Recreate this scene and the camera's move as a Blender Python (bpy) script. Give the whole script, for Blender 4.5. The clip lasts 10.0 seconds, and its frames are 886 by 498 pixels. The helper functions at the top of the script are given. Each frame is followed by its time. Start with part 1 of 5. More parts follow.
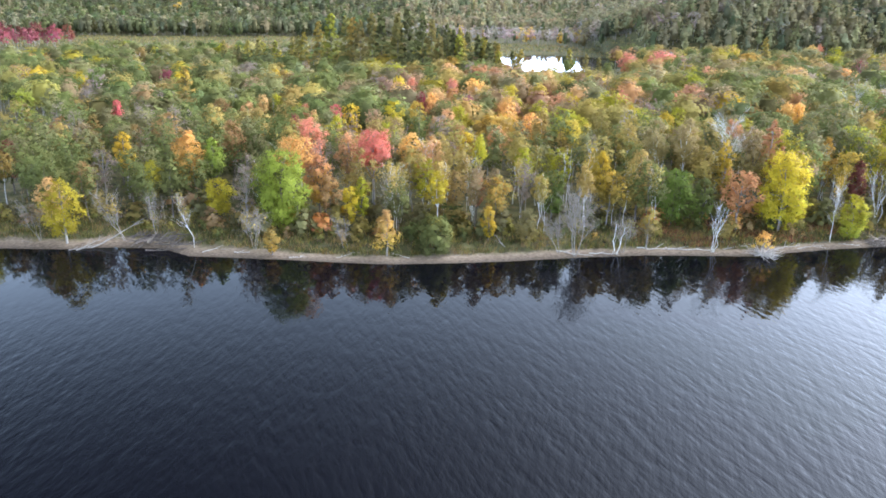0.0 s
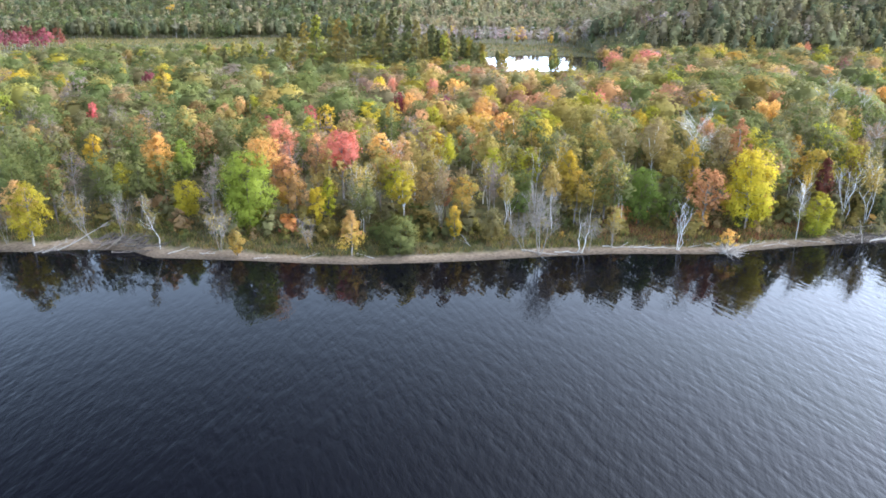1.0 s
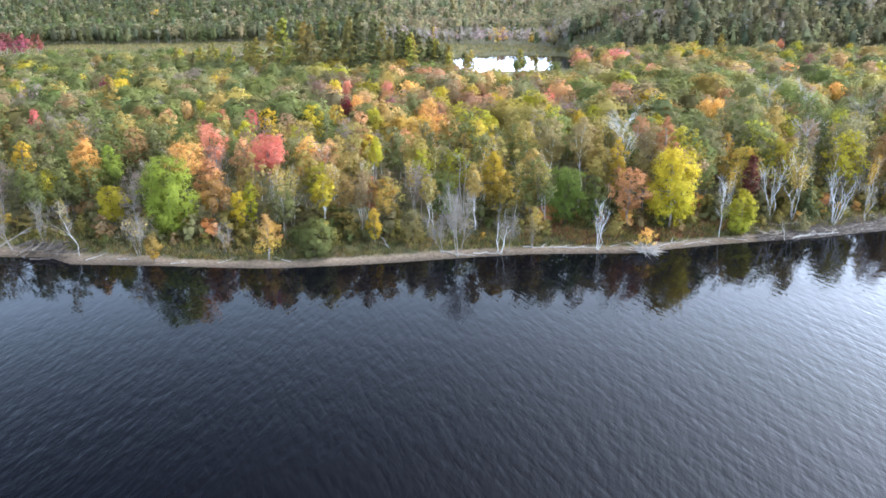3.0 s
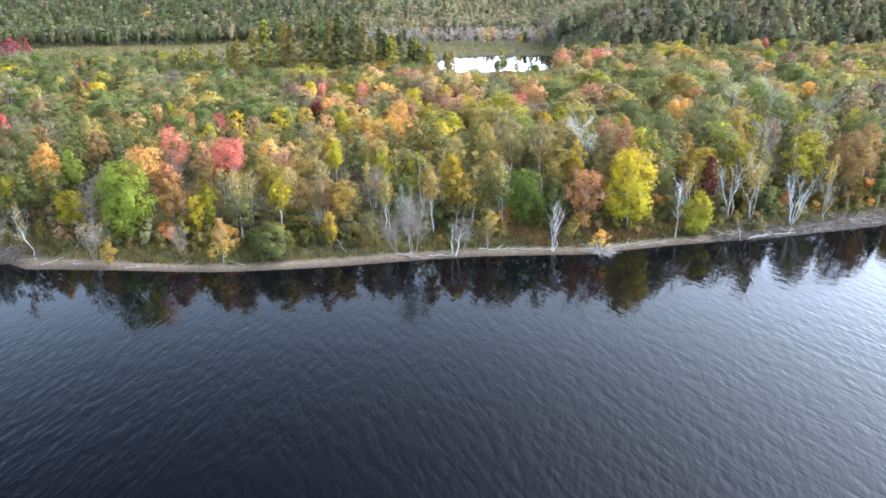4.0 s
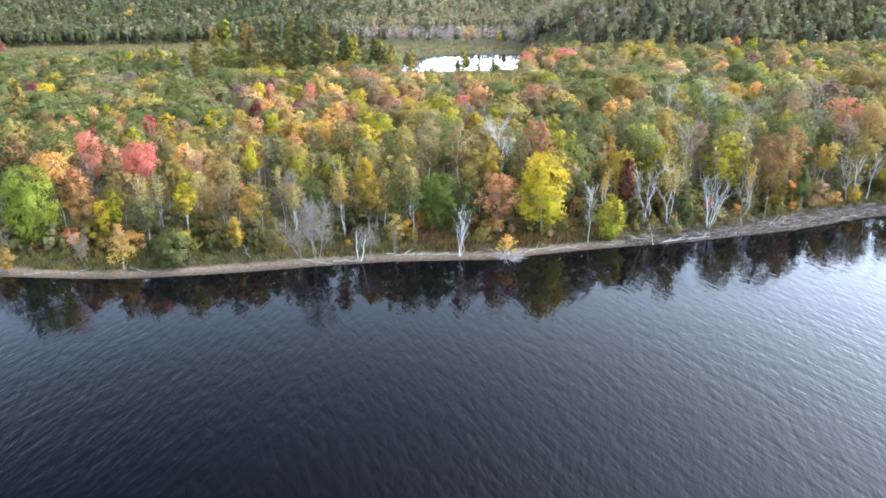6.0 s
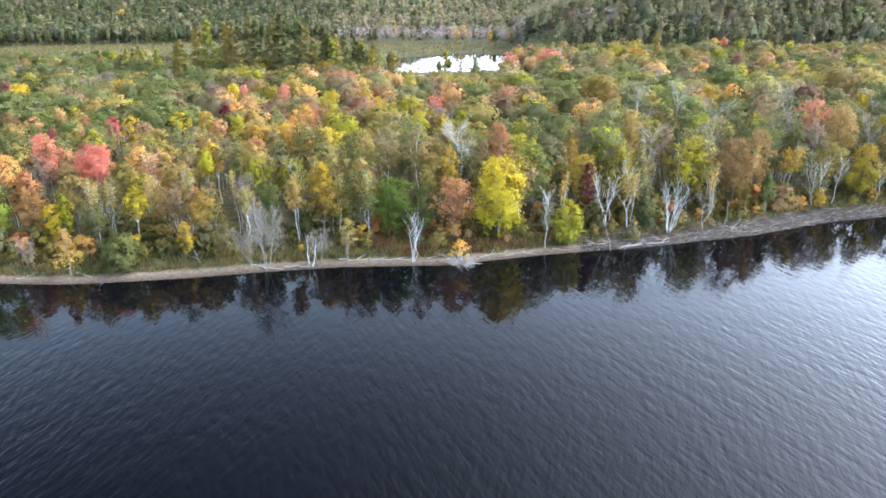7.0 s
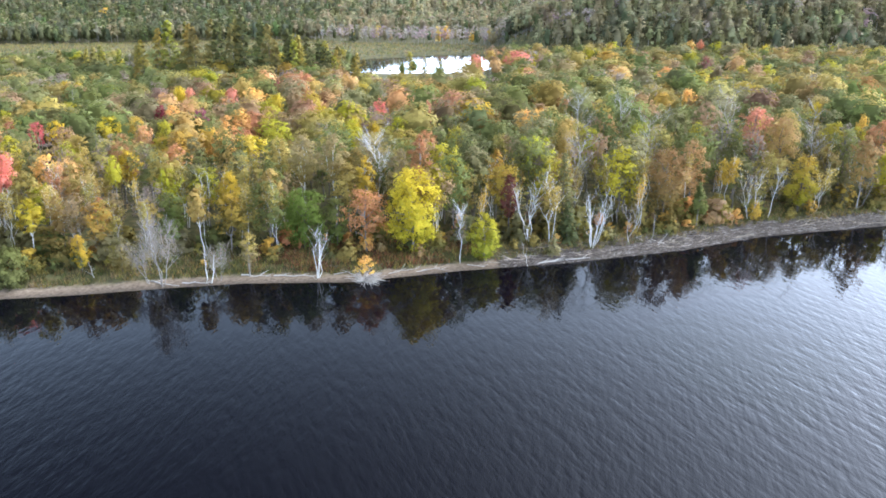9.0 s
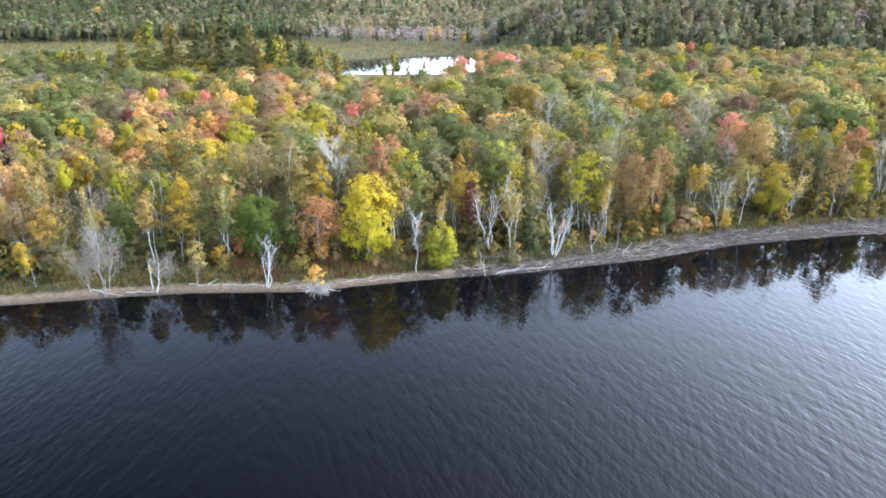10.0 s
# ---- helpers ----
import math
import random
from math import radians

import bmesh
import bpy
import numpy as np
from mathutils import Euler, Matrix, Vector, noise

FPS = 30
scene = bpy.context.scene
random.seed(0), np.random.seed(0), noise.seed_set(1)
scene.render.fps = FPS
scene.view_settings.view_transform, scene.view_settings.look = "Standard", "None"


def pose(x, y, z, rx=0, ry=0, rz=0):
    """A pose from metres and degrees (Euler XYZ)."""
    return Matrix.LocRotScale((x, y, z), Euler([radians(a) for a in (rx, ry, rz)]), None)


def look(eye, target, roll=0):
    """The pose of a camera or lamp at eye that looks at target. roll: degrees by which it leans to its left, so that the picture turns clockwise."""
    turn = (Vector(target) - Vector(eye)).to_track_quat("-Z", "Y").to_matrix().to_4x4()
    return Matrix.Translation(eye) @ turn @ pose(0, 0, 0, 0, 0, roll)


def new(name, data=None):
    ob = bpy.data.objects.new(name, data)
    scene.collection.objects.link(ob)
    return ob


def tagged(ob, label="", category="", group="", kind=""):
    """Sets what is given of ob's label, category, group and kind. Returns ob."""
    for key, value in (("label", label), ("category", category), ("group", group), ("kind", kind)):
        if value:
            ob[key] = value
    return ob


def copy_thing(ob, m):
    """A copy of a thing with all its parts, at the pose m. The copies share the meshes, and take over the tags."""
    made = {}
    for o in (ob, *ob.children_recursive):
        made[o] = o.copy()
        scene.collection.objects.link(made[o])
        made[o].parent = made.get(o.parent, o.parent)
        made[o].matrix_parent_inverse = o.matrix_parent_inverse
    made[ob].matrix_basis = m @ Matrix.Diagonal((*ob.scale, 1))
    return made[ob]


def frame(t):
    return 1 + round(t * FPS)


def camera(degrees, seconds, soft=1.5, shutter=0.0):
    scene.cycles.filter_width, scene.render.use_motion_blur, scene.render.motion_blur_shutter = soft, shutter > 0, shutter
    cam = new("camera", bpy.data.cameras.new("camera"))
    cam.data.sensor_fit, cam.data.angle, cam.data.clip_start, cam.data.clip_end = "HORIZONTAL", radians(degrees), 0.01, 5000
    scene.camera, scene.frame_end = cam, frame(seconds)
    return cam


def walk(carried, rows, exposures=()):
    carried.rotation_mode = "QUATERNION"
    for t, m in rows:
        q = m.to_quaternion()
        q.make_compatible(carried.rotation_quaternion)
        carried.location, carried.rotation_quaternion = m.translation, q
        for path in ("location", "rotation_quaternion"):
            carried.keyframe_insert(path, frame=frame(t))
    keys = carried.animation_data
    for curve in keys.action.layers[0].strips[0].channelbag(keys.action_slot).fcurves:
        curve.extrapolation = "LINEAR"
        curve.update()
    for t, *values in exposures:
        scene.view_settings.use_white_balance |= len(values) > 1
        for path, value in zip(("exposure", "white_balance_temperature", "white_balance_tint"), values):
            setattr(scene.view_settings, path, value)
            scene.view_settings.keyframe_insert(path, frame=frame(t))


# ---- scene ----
cam = camera(60.6, 10.0, soft=1.7)
PATH = [
    (0, (22.098, -4.441, 35.067), (21.852, -2.562, 34.43), 0.8),
    (0.5, (24.439, -4.29, 35.082), (24.193, -2.41, 34.446), 0.6),
    (1, (26.972, -4.08, 35.111), (26.727, -2.2, 34.475), 0.4),
    (1.5, (29.6, -3.77, 35.098), (29.355, -1.889, 34.463), 0.2),
    (2, (32.424, -3.377, 35.093), (32.179, -1.496, 34.459), -0.1),
    (3.5, (41.638, -2.231, 35.484), (41.394, -0.35, 34.85), -0.5),
    (4, (44.84, -1.93, 35.718), (44.597, -0.049, 35.083), -0.7),
    (4.5, (48.06, -1.336, 35.83), (47.818, 0.545, 35.194), -0.7),
    (5, (51.361, -0.757, 36.007), (51.119, 1.124, 35.37), -0.8),
    (5.5, (54.589, 0.118, 36.122), (54.35, 1.998, 35.483), -0.8),
    (7, (64.185, 3.545, 36.474), (63.948, 5.424, 35.832), -0.7),
    (7.5, (67.274, 5.01, 36.636), (67.038, 6.889, 35.993), -0.6),
    (8, (70.228, 6.59, 36.765), (69.993, 8.469, 36.121), -0.6),
    (8.5, (73.14, 8.322, 36.897), (72.906, 10.202, 36.254), -0.5),
    (9, (76.036, 10.155, 37.067), (75.803, 12.034, 36.423), -0.4),
    (9.5, (78.933, 12.102, 37.169), (78.7, 13.98, 36.525), -0.3),
    (10, (81.711, 14.236, 37.183), (81.478, 16.115, 36.539), -0.2),
]
walk(cam, [(t, look(eye, target, roll)) for t, eye, target, roll in PATH])

# ---- world, sun, exposure ----
scene.view_settings.exposure = 1.55
SUN_AZ, SUN_EL = 66.0, 25.0          # degrees from +y towards +x, and above the horizon
world = bpy.data.worlds.new("sky")
scene.world = world
world.use_nodes = True
wn = world.node_tree
sky = wn.nodes.new("ShaderNodeTexSky")
sky.sky_type = "NISHITA"
sky.sun_disc = False
sky.sun_elevation = radians(SUN_EL)
sky.sun_rotation = radians(SUN_AZ)
sky.air_density, sky.dust_density, sky.ozone_density = 1.0, 3.0, 1.0
soften = wn.nodes.new("ShaderNodeHueSaturation")
soften.inputs["Saturation"].default_value = 1.25
soften.inputs["Value"].default_value = 0.40
wn.links.new(sky.outputs[0], soften.inputs["Color"])
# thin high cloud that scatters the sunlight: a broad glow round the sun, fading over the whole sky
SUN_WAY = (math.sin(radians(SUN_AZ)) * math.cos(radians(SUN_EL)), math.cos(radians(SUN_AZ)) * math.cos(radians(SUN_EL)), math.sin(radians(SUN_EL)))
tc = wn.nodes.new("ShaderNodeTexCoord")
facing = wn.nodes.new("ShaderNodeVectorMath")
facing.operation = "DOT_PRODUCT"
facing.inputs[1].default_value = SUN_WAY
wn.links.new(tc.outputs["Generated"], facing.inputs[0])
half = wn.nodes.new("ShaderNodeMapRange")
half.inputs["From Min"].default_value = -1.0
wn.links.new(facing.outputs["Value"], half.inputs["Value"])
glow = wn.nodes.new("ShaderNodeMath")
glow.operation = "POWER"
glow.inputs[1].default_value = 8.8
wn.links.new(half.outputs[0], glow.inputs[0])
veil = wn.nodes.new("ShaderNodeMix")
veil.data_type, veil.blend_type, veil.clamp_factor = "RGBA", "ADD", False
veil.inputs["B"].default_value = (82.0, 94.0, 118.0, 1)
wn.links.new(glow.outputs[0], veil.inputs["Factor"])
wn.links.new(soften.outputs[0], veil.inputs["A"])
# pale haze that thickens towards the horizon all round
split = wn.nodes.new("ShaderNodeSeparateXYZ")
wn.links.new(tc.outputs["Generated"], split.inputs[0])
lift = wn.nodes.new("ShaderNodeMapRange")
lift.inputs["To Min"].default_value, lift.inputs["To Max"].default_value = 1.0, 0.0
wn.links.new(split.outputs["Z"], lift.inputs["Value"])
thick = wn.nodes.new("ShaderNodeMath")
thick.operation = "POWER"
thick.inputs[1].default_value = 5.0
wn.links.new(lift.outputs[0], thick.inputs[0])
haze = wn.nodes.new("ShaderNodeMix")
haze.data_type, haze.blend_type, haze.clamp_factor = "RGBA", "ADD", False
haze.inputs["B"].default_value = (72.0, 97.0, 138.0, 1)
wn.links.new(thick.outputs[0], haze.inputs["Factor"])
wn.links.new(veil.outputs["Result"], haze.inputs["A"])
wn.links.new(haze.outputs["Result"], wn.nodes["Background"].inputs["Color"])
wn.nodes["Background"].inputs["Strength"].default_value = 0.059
sun = new("sun", bpy.data.lights.new("sun", "SUN"))
sun.data.energy, sun.data.angle, sun.data.color = 0.54, radians(40), (1.0, 0.82, 0.54)
sun.matrix_world = look((0, 0, 0), (-math.sin(radians(SUN_AZ)) * math.cos(radians(SUN_EL)),
                                    -math.cos(radians(SUN_AZ)) * math.cos(radians(SUN_EL)), -math.sin(radians(SUN_EL))))


# ---- materials ----
def material(name, rough=0.8, spec=0.3):
    m = bpy.data.materials.new(name)
    m.use_nodes = True
    b = m.node_tree.nodes["Principled BSDF"]
    b.inputs["Roughness"].default_value = rough
    b.inputs["Specular IOR Level"].default_value = spec
    return m, m.node_tree.nodes, m.node_tree.links, b


def ramp(nodes, stops):
    r = nodes.new("ShaderNodeValToRGB")
    while len(r.color_ramp.elements) < len(stops):
        r.color_ramp.elements.new(0.5)
    for e, (p, c) in zip(r.color_ramp.elements, stops):
        e.position, e.color = p, (*c, 1)
    return r


def noise_node(nodes, links, scale, detail=4.0, stretch=None, turn=0.0):
    tc = nodes.new("ShaderNodeTexCoord")
    n = nodes.new("ShaderNodeTexNoise")
    n.inputs["Scale"].default_value, n.inputs["Detail"].default_value = scale, detail
    if stretch:
        mp = nodes.new("ShaderNodeMapping")
        mp.vector_type = "TEXTURE"
        mp.inputs["Scale"].default_value = stretch
        mp.inputs["Rotation"].default_value = (0, 0, radians(turn))
        links.new(tc.outputs["Object"], mp.inputs["Vector"])
        links.new(mp.outputs[0], n.inputs["Vector"])
    else:
        links.new(tc.outputs["Object"], n.inputs["Vector"])
    return n


def leaf_material():
    m, nodes, links, b = material("leaves", 0.7, 0.08)
    at = nodes.new("ShaderNodeAttribute")
    at.attribute_name = "leaf"
    geo = nodes.new("ShaderNodeNewGeometry")
    info = nodes.new("ShaderNodeObjectInfo")
    h = nodes.new("ShaderNodeHueSaturation")
    mr = nodes.new("ShaderNodeMapRange")
    mr.inputs["To Min"].default_value, mr.inputs["To Max"].default_value = 0.92, 1.09
    links.new(geo.outputs["Random Per Island"], mr.inputs["Value"])
    own = nodes.new("ShaderNodeMath")
    own.operation = "MULTIPLY"
    own.inputs[1].default_value = 7.31
    links.new(info.outputs["Random"], own.inputs[0])
    share = nodes.new("ShaderNodeMath")
    share.operation = "FRACT"
    links.new(own.outputs[0], share.inputs[0])
    tree = nodes.new("ShaderNodeMapRange")
    tree.inputs["To Min"].default_value, tree.inputs["To Max"].default_value = 0.86, 1.14
    links.new(share.outputs[0], tree.inputs["Value"])
    both = nodes.new("ShaderNodeMath")
    both.operation = "MULTIPLY"
    links.new(mr.outputs[0], both.inputs[0])
    links.new(tree.outputs[0], both.inputs[1])
    links.new(both.outputs[0], h.inputs["Value"])
    mh = nodes.new("ShaderNodeMapRange")
    mh.inputs["To Min"].default_value, mh.inputs["To Max"].default_value = 0.485, 0.515
    links.new(info.outputs["Random"], mh.inputs["Value"])
    links.new(mh.outputs[0], h.inputs["Hue"])
    h.inputs["Saturation"].default_value = 1.02
    links.new(at.outputs["Color"], h.inputs["Color"])
    links.new(h.outputs[0], b.inputs["Base Color"])
    tr = nodes.new("ShaderNodeBsdfTranslucent")
    links.new(h.outputs[0], tr.inputs["Color"])
    mix = nodes.new("ShaderNodeMixShader")
    mix.inputs[0].default_value = 0.48
    links.new(b.outputs[0], mix.inputs[1])
    links.new(tr.outputs[0], mix.inputs[2])
    links.new(mix.outputs[0], nodes["Material Output"].inputs["Surface"])
    return m


def bark_material(name, dark, light, scale, marks=0.5):
    m, nodes, links, b = material(name, 0.85, 0.2)
    n = noise_node(nodes, links, scale, 5.0, (1, 1, 0.4))
    r = ramp(nodes, [(0.30, dark), (0.30 + marks * 0.3, light), (0.8, tuple(min(1, c * 1.15) for c in light))])
    links.new(n.outputs["Fac"], r.inputs[0])
    links.new(r.outputs[0], b.inputs["Base Color"])
    bp = nodes.new("ShaderNodeBump")
    bp.inputs["Distance"].default_value = 0.02
    links.new(n.outputs["Fac"], bp.inputs["Height"])
    links.new(bp.outputs[0], b.inputs["Normal"])
    return m


def ground_material():
    """Wet and dry sand along the water, then grass, fallen leaves and bare soil; marsh grass far back."""
    m, nodes, links, b = material("ground", 0.95, 0.15)
    at = nodes.new("ShaderNodeAttribute")
    at.attribute_name = "inland"
    edge = noise_node(nodes, links, 0.35, 5.0)
    ma = nodes.new("ShaderNodeMath")
    ma.operation = "MULTIPLY_ADD"
    ma.inputs[1].default_value, ma.inputs[2].default_value = 4.5, -2.25
    links.new(edge.outputs["Fac"], ma.inputs[0])
    ad = nodes.new("ShaderNodeMath")
    links.new(ma.outputs[0], ad.inputs[0])
    links.new(at.outputs["Fac"], ad.inputs[1])
    mask = nodes.new("ShaderNodeMapRange")
    mask.inputs["From Min"].default_value, mask.inputs["From Max"].default_value = 2.6, 4.2
    links.new(ad.outputs[0], mask.inputs["Value"])
    grain = noise_node(nodes, links, 2.2, 8.0)
    sand = ramp(nodes, [(0.3, (0.13, 0.096, 0.068)), (0.55, (0.225, 0.168, 0.118)), (0.75, (0.30, 0.235, 0.172))])
    links.new(grain.outputs["Fac"], sand.inputs[0])
    wet = nodes.new("ShaderNodeMapRange")
    wet.inputs["From Min"].default_value, wet.inputs["From Max"].default_value = 0.0, 2.4
    wet.inputs["To Min"].default_value = 0.35
    links.new(at.outputs["Fac"], wet.inputs["Value"])
    wetmix = nodes.new("ShaderNodeMix")
    wetmix.data_type, wetmix.blend_type = "RGBA", "MULTIPLY"
    wetmix.inputs["Factor"].default_value = 1.0
    links.new(sand.outputs[0], wetmix.inputs["A"])
    links.new(wet.outputs[0], wetmix.inputs["B"])
    tuft = noise_node(nodes, links, 0.55, 9.0)
    grass = ramp(nodes, [(0.28, (0.042, 0.036, 0.022)), (0.45, (0.078, 0.074, 0.030)), (0.58, (0.115, 0.10, 0.042)), (0.72, (0.17, 0.115, 0.055))])
    links.new(tuft.outputs["Fac"], grass.inputs[0])
    mx = nodes.new("ShaderNodeMix")
    mx.data_type = "RGBA"
    links.new(mask.outputs[0], mx.inputs["Factor"])
    links.new(wetmix.outputs["Result"], mx.inputs["A"])
    links.new(grass.outputs[0], mx.inputs["B"])
    links.new(mx.outputs["Result"], b.inputs["Base Color"])
    bp = nodes.new("ShaderNodeBump")
    bp.inputs["Distance"].default_value, bp.inputs["Strength"].default_value = 0.12, 0.7
    links.new(grain.outputs["Fac"], bp.inputs["Height"])
    links.new(bp.outputs[0], b.inputs["Normal"])
    return m


def water_material(name, base, chop, rough):
    m, nodes, links, b = material(name, rough, 0.5)
    b.inputs["Base Color"].default_value = (*base, 1)
    b.inputs["IOR"].default_value = 1.2
    long_ = noise_node(nodes, links, 1.15, 2.0, (1.0, 3.8, 1.0), 27)
    cross = noise_node(nodes, links, 1.35, 2.0, (1.0, 3.8, 1.0), -6)
    gust = noise_node(nodes, links, 0.02, 2.0)
    add = nodes.new("ShaderNodeMath")
    add.operation = "MULTIPLY_ADD"
    add.inputs[1].default_value = 0.80
    links.new(cross.outputs["Fac"], add.inputs[0])
    off = nodes.new("ShaderNodeMath")
    off.operation = "SUBTRACT"
    off.inputs[1].default_value = 0.5
    links.new(long_.outputs["Fac"], off.inputs[0])
    fold = nodes.new("ShaderNodeMath")
    fold.operation = "ABSOLUTE"
    links.new(off.outputs[0], fold.inputs[0])
    crest = nodes.new("ShaderNodeMath")
    crest.operation = "MULTIPLY_ADD"
    crest.inputs[1].default_value = -0.25
    links.new(fold.outputs[0], crest.inputs[0])
    links.new(long_.outputs["Fac"], crest.inputs[2])
    links.new(crest.outputs[0], add.inputs[2])
    gr = nodes.new("ShaderNodeMapRange")
    gr.inputs["From Min"].default_value, gr.inputs["From Max"].default_value = 0.3, 0.7
    gr.inputs["To Min"].default_value, gr.inputs["To Max"].default_value = 0.75, 1.15
    links.new(gust.outputs["Fac"], gr.inputs["Value"])
    mul = nodes.new("ShaderNodeMath")
    mul.operation = "MULTIPLY"
    links.new(add.outputs[0], mul.inputs[0])
    links.new(gr.outputs[0], mul.inputs[1])
    bp = nodes.new("ShaderNodeBump")
    bp.inputs["Distance"].default_value, bp.inputs["Strength"].default_value = chop, 1.0
    # calmer in the lee of the wooded shore
    tc = nodes.new("ShaderNodeTexCoord")
    xyz = nodes.new("ShaderNodeSeparateXYZ")
    links.new(tc.outputs["Object"], xyz.inputs[0])
    along = nodes.new("ShaderNodeMath")
    along.operation = "MULTIPLY_ADD"
    along.inputs[1].default_value = -0.32
    links.new(xyz.outputs["X"], along.inputs[0])
    links.new(xyz.outputs["Y"], along.inputs[2])
    lee = nodes.new("ShaderNodeMapRange")
    lee.inputs["From Min"].default_value, lee.inputs["From Max"].default_value = 47.0, 84.0
    lee.inputs["To Min"].default_value, lee.inputs["To Max"].default_value = 1.10, 0.20
    links.new(along.outputs[0], lee.inputs["Value"])
    calm = nodes.new("ShaderNodeMath")
    calm.operation = "MULTIPLY"
    links.new(mul.outputs[0], calm.inputs[0])
    links.new(lee.outputs[0], calm.inputs[1])
    links.new(calm.outputs[0], bp.inputs["Height"])
    links.new(bp.outputs[0], b.inputs["Normal"])
    return m


LEAF = leaf_material()
BIRCH = bark_material("birch_bark", (0.10, 0.09, 0.08), (0.56, 0.535, 0.49), 3.0, 0.3)
GREY = bark_material("grey_bark", (0.11, 0.095, 0.08), (0.255, 0.228, 0.20), 4.0)
BROWN = bark_material("brown_bark", (0.05, 0.042, 0.035), (0.15, 0.125, 0.10), 4.0)
DRIFT = bark_material("weathered_wood", (0.16, 0.138, 0.118), (0.40, 0.365, 0.325), 5.0)
DARKWOOD = bark_material("dark_wet_wood", (0.035, 0.028, 0.024), (0.115, 0.093, 0.078), 5.0)
SOAKED = bark_material("soaked_wood", (0.018, 0.014, 0.011), (0.062, 0.048, 0.038), 3.0)
TWIG = bark_material("twigs", (0.10, 0.084, 0.066), (0.27, 0.222, 0.172), 2.0)
GROUND = ground_material()
WATER = water_material("lake_water", (0.002, 0.002, 0.0034), 0.056, 0.006)
POND = water_material("pond_water", (0.006, 0.006, 0.006), 0.03, 0.03)

# leaf colours
COL = dict(
    green=(0.160, 0.168, 0.055), bright=(0.255, 0.285, 0.048), dark=(0.124, 0.126, 0.050), emerald=(0.140, 0.200, 0.042),
    ygreen=(0.385, 0.335, 0.042), yellow=(0.530, 0.380, 0.050), gold=(0.490, 0.325, 0.068), orange=(0.670, 0.365, 0.120),
    peach=(0.590, 0.335, 0.155), salmon=(0.620, 0.250, 0.165), red=(0.640, 0.165, 0.150), crimson=(0.305, 0.054, 0.070),
    maroon=(0.196, 0.064, 0.053), olive=(0.300, 0.234, 0.074), khaki=(0.410, 0.295, 0.095), tan=(0.305, 0.206, 0.112),
    brown=(0.335, 0.205, 0.086), rust=(0.485, 0.214, 0.112), pine=(0.185, 0.174, 0.066), spruce=(0.093, 0.101, 0.042),
    # the far and hill forest greens are greyed to carry the haze of distance
    plum=(0.300, 0.090, 0.115), hazegreen=(0.128, 0.130, 0.070), hazeolive=(0.262, 0.216, 0.120), hazepine=(0.262, 0.224, 0.126),
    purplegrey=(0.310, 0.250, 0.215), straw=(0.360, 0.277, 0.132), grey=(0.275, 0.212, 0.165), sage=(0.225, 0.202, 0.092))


# ---- geometry helpers ----
class Geo:
    """Quads gathered in arrays, with a material slot for each face and a leaf colour for each corner point."""

    def __init__(self):
        self.v, self.f, self.m, self.c, self.s, self.n = [], [], [], [], [], 0

    def add(self, verts, faces, slot=0, colour=(0.2, 0.2, 0.2), normals=None):
        verts, faces = np.asarray(verts, float), np.asarray(faces, int)
        self.s.append(np.zeros(verts.shape) if normals is None else normals)
        self.v.append(verts)
        self.f.append(faces + self.n)
        self.m.append(np.full(len(faces), slot))
        self.c.append(np.broadcast_to(np.asarray(colour, float), (len(verts), 3)))
        self.n += len(verts)

    def flat(self):
        if not self.v:
            return np.zeros((0, 3)), np.zeros((0, 4), int), np.zeros(0, int), np.zeros((0, 3)), np.zeros((0, 3))
        out = np.concatenate(self.v), np.concatenate(self.f), np.concatenate(self.m), np.concatenate(self.c), np.concatenate(self.s)
        self.v, self.f, self.m, self.c, self.s = [out[0]], [out[1]], [out[2]], [out[3]], [out[4]]
        return out

    def mesh(self, name, mats):
        v, f, mi, c, s = self.flat()
        me = bpy.data.meshes.new(name)
        me.vertices.add(len(v))
        me.vertices.foreach_set("co", v.astype(np.float32).ravel())
        me.loops.add(f.size)
        me.loops.foreach_set("vertex_index", f.astype(np.int32).ravel())
        me.polygons.add(len(f))
        me.polygons.foreach_set("loop_start", np.arange(0, f.size, 4, dtype=np.int32))
        me.polygons.foreach_set("material_index", mi.astype(np.int32))
        at = me.color_attributes.new("leaf", "FLOAT_COLOR", "POINT")
        at.data.foreach_set("color", np.concatenate([c, np.ones((len(c), 1))], 1).astype(np.float32).ravel())
        if len(s) and np.abs(s).sum(1).min() > 0:      # leaves share the roundness of the bough that they grow on
            me.attributes.new("custom_normal", "FLOAT_VECTOR", "POINT").data.foreach_set("vector", unit(s).astype(np.float32).ravel())
        for m in mats:
            me.materials.append(m)
        me.update(calc_edges=True)
        return me


def unit(a):
    return a / np.maximum(np.linalg.norm(a, axis=-1, keepdims=True), 1e-9)


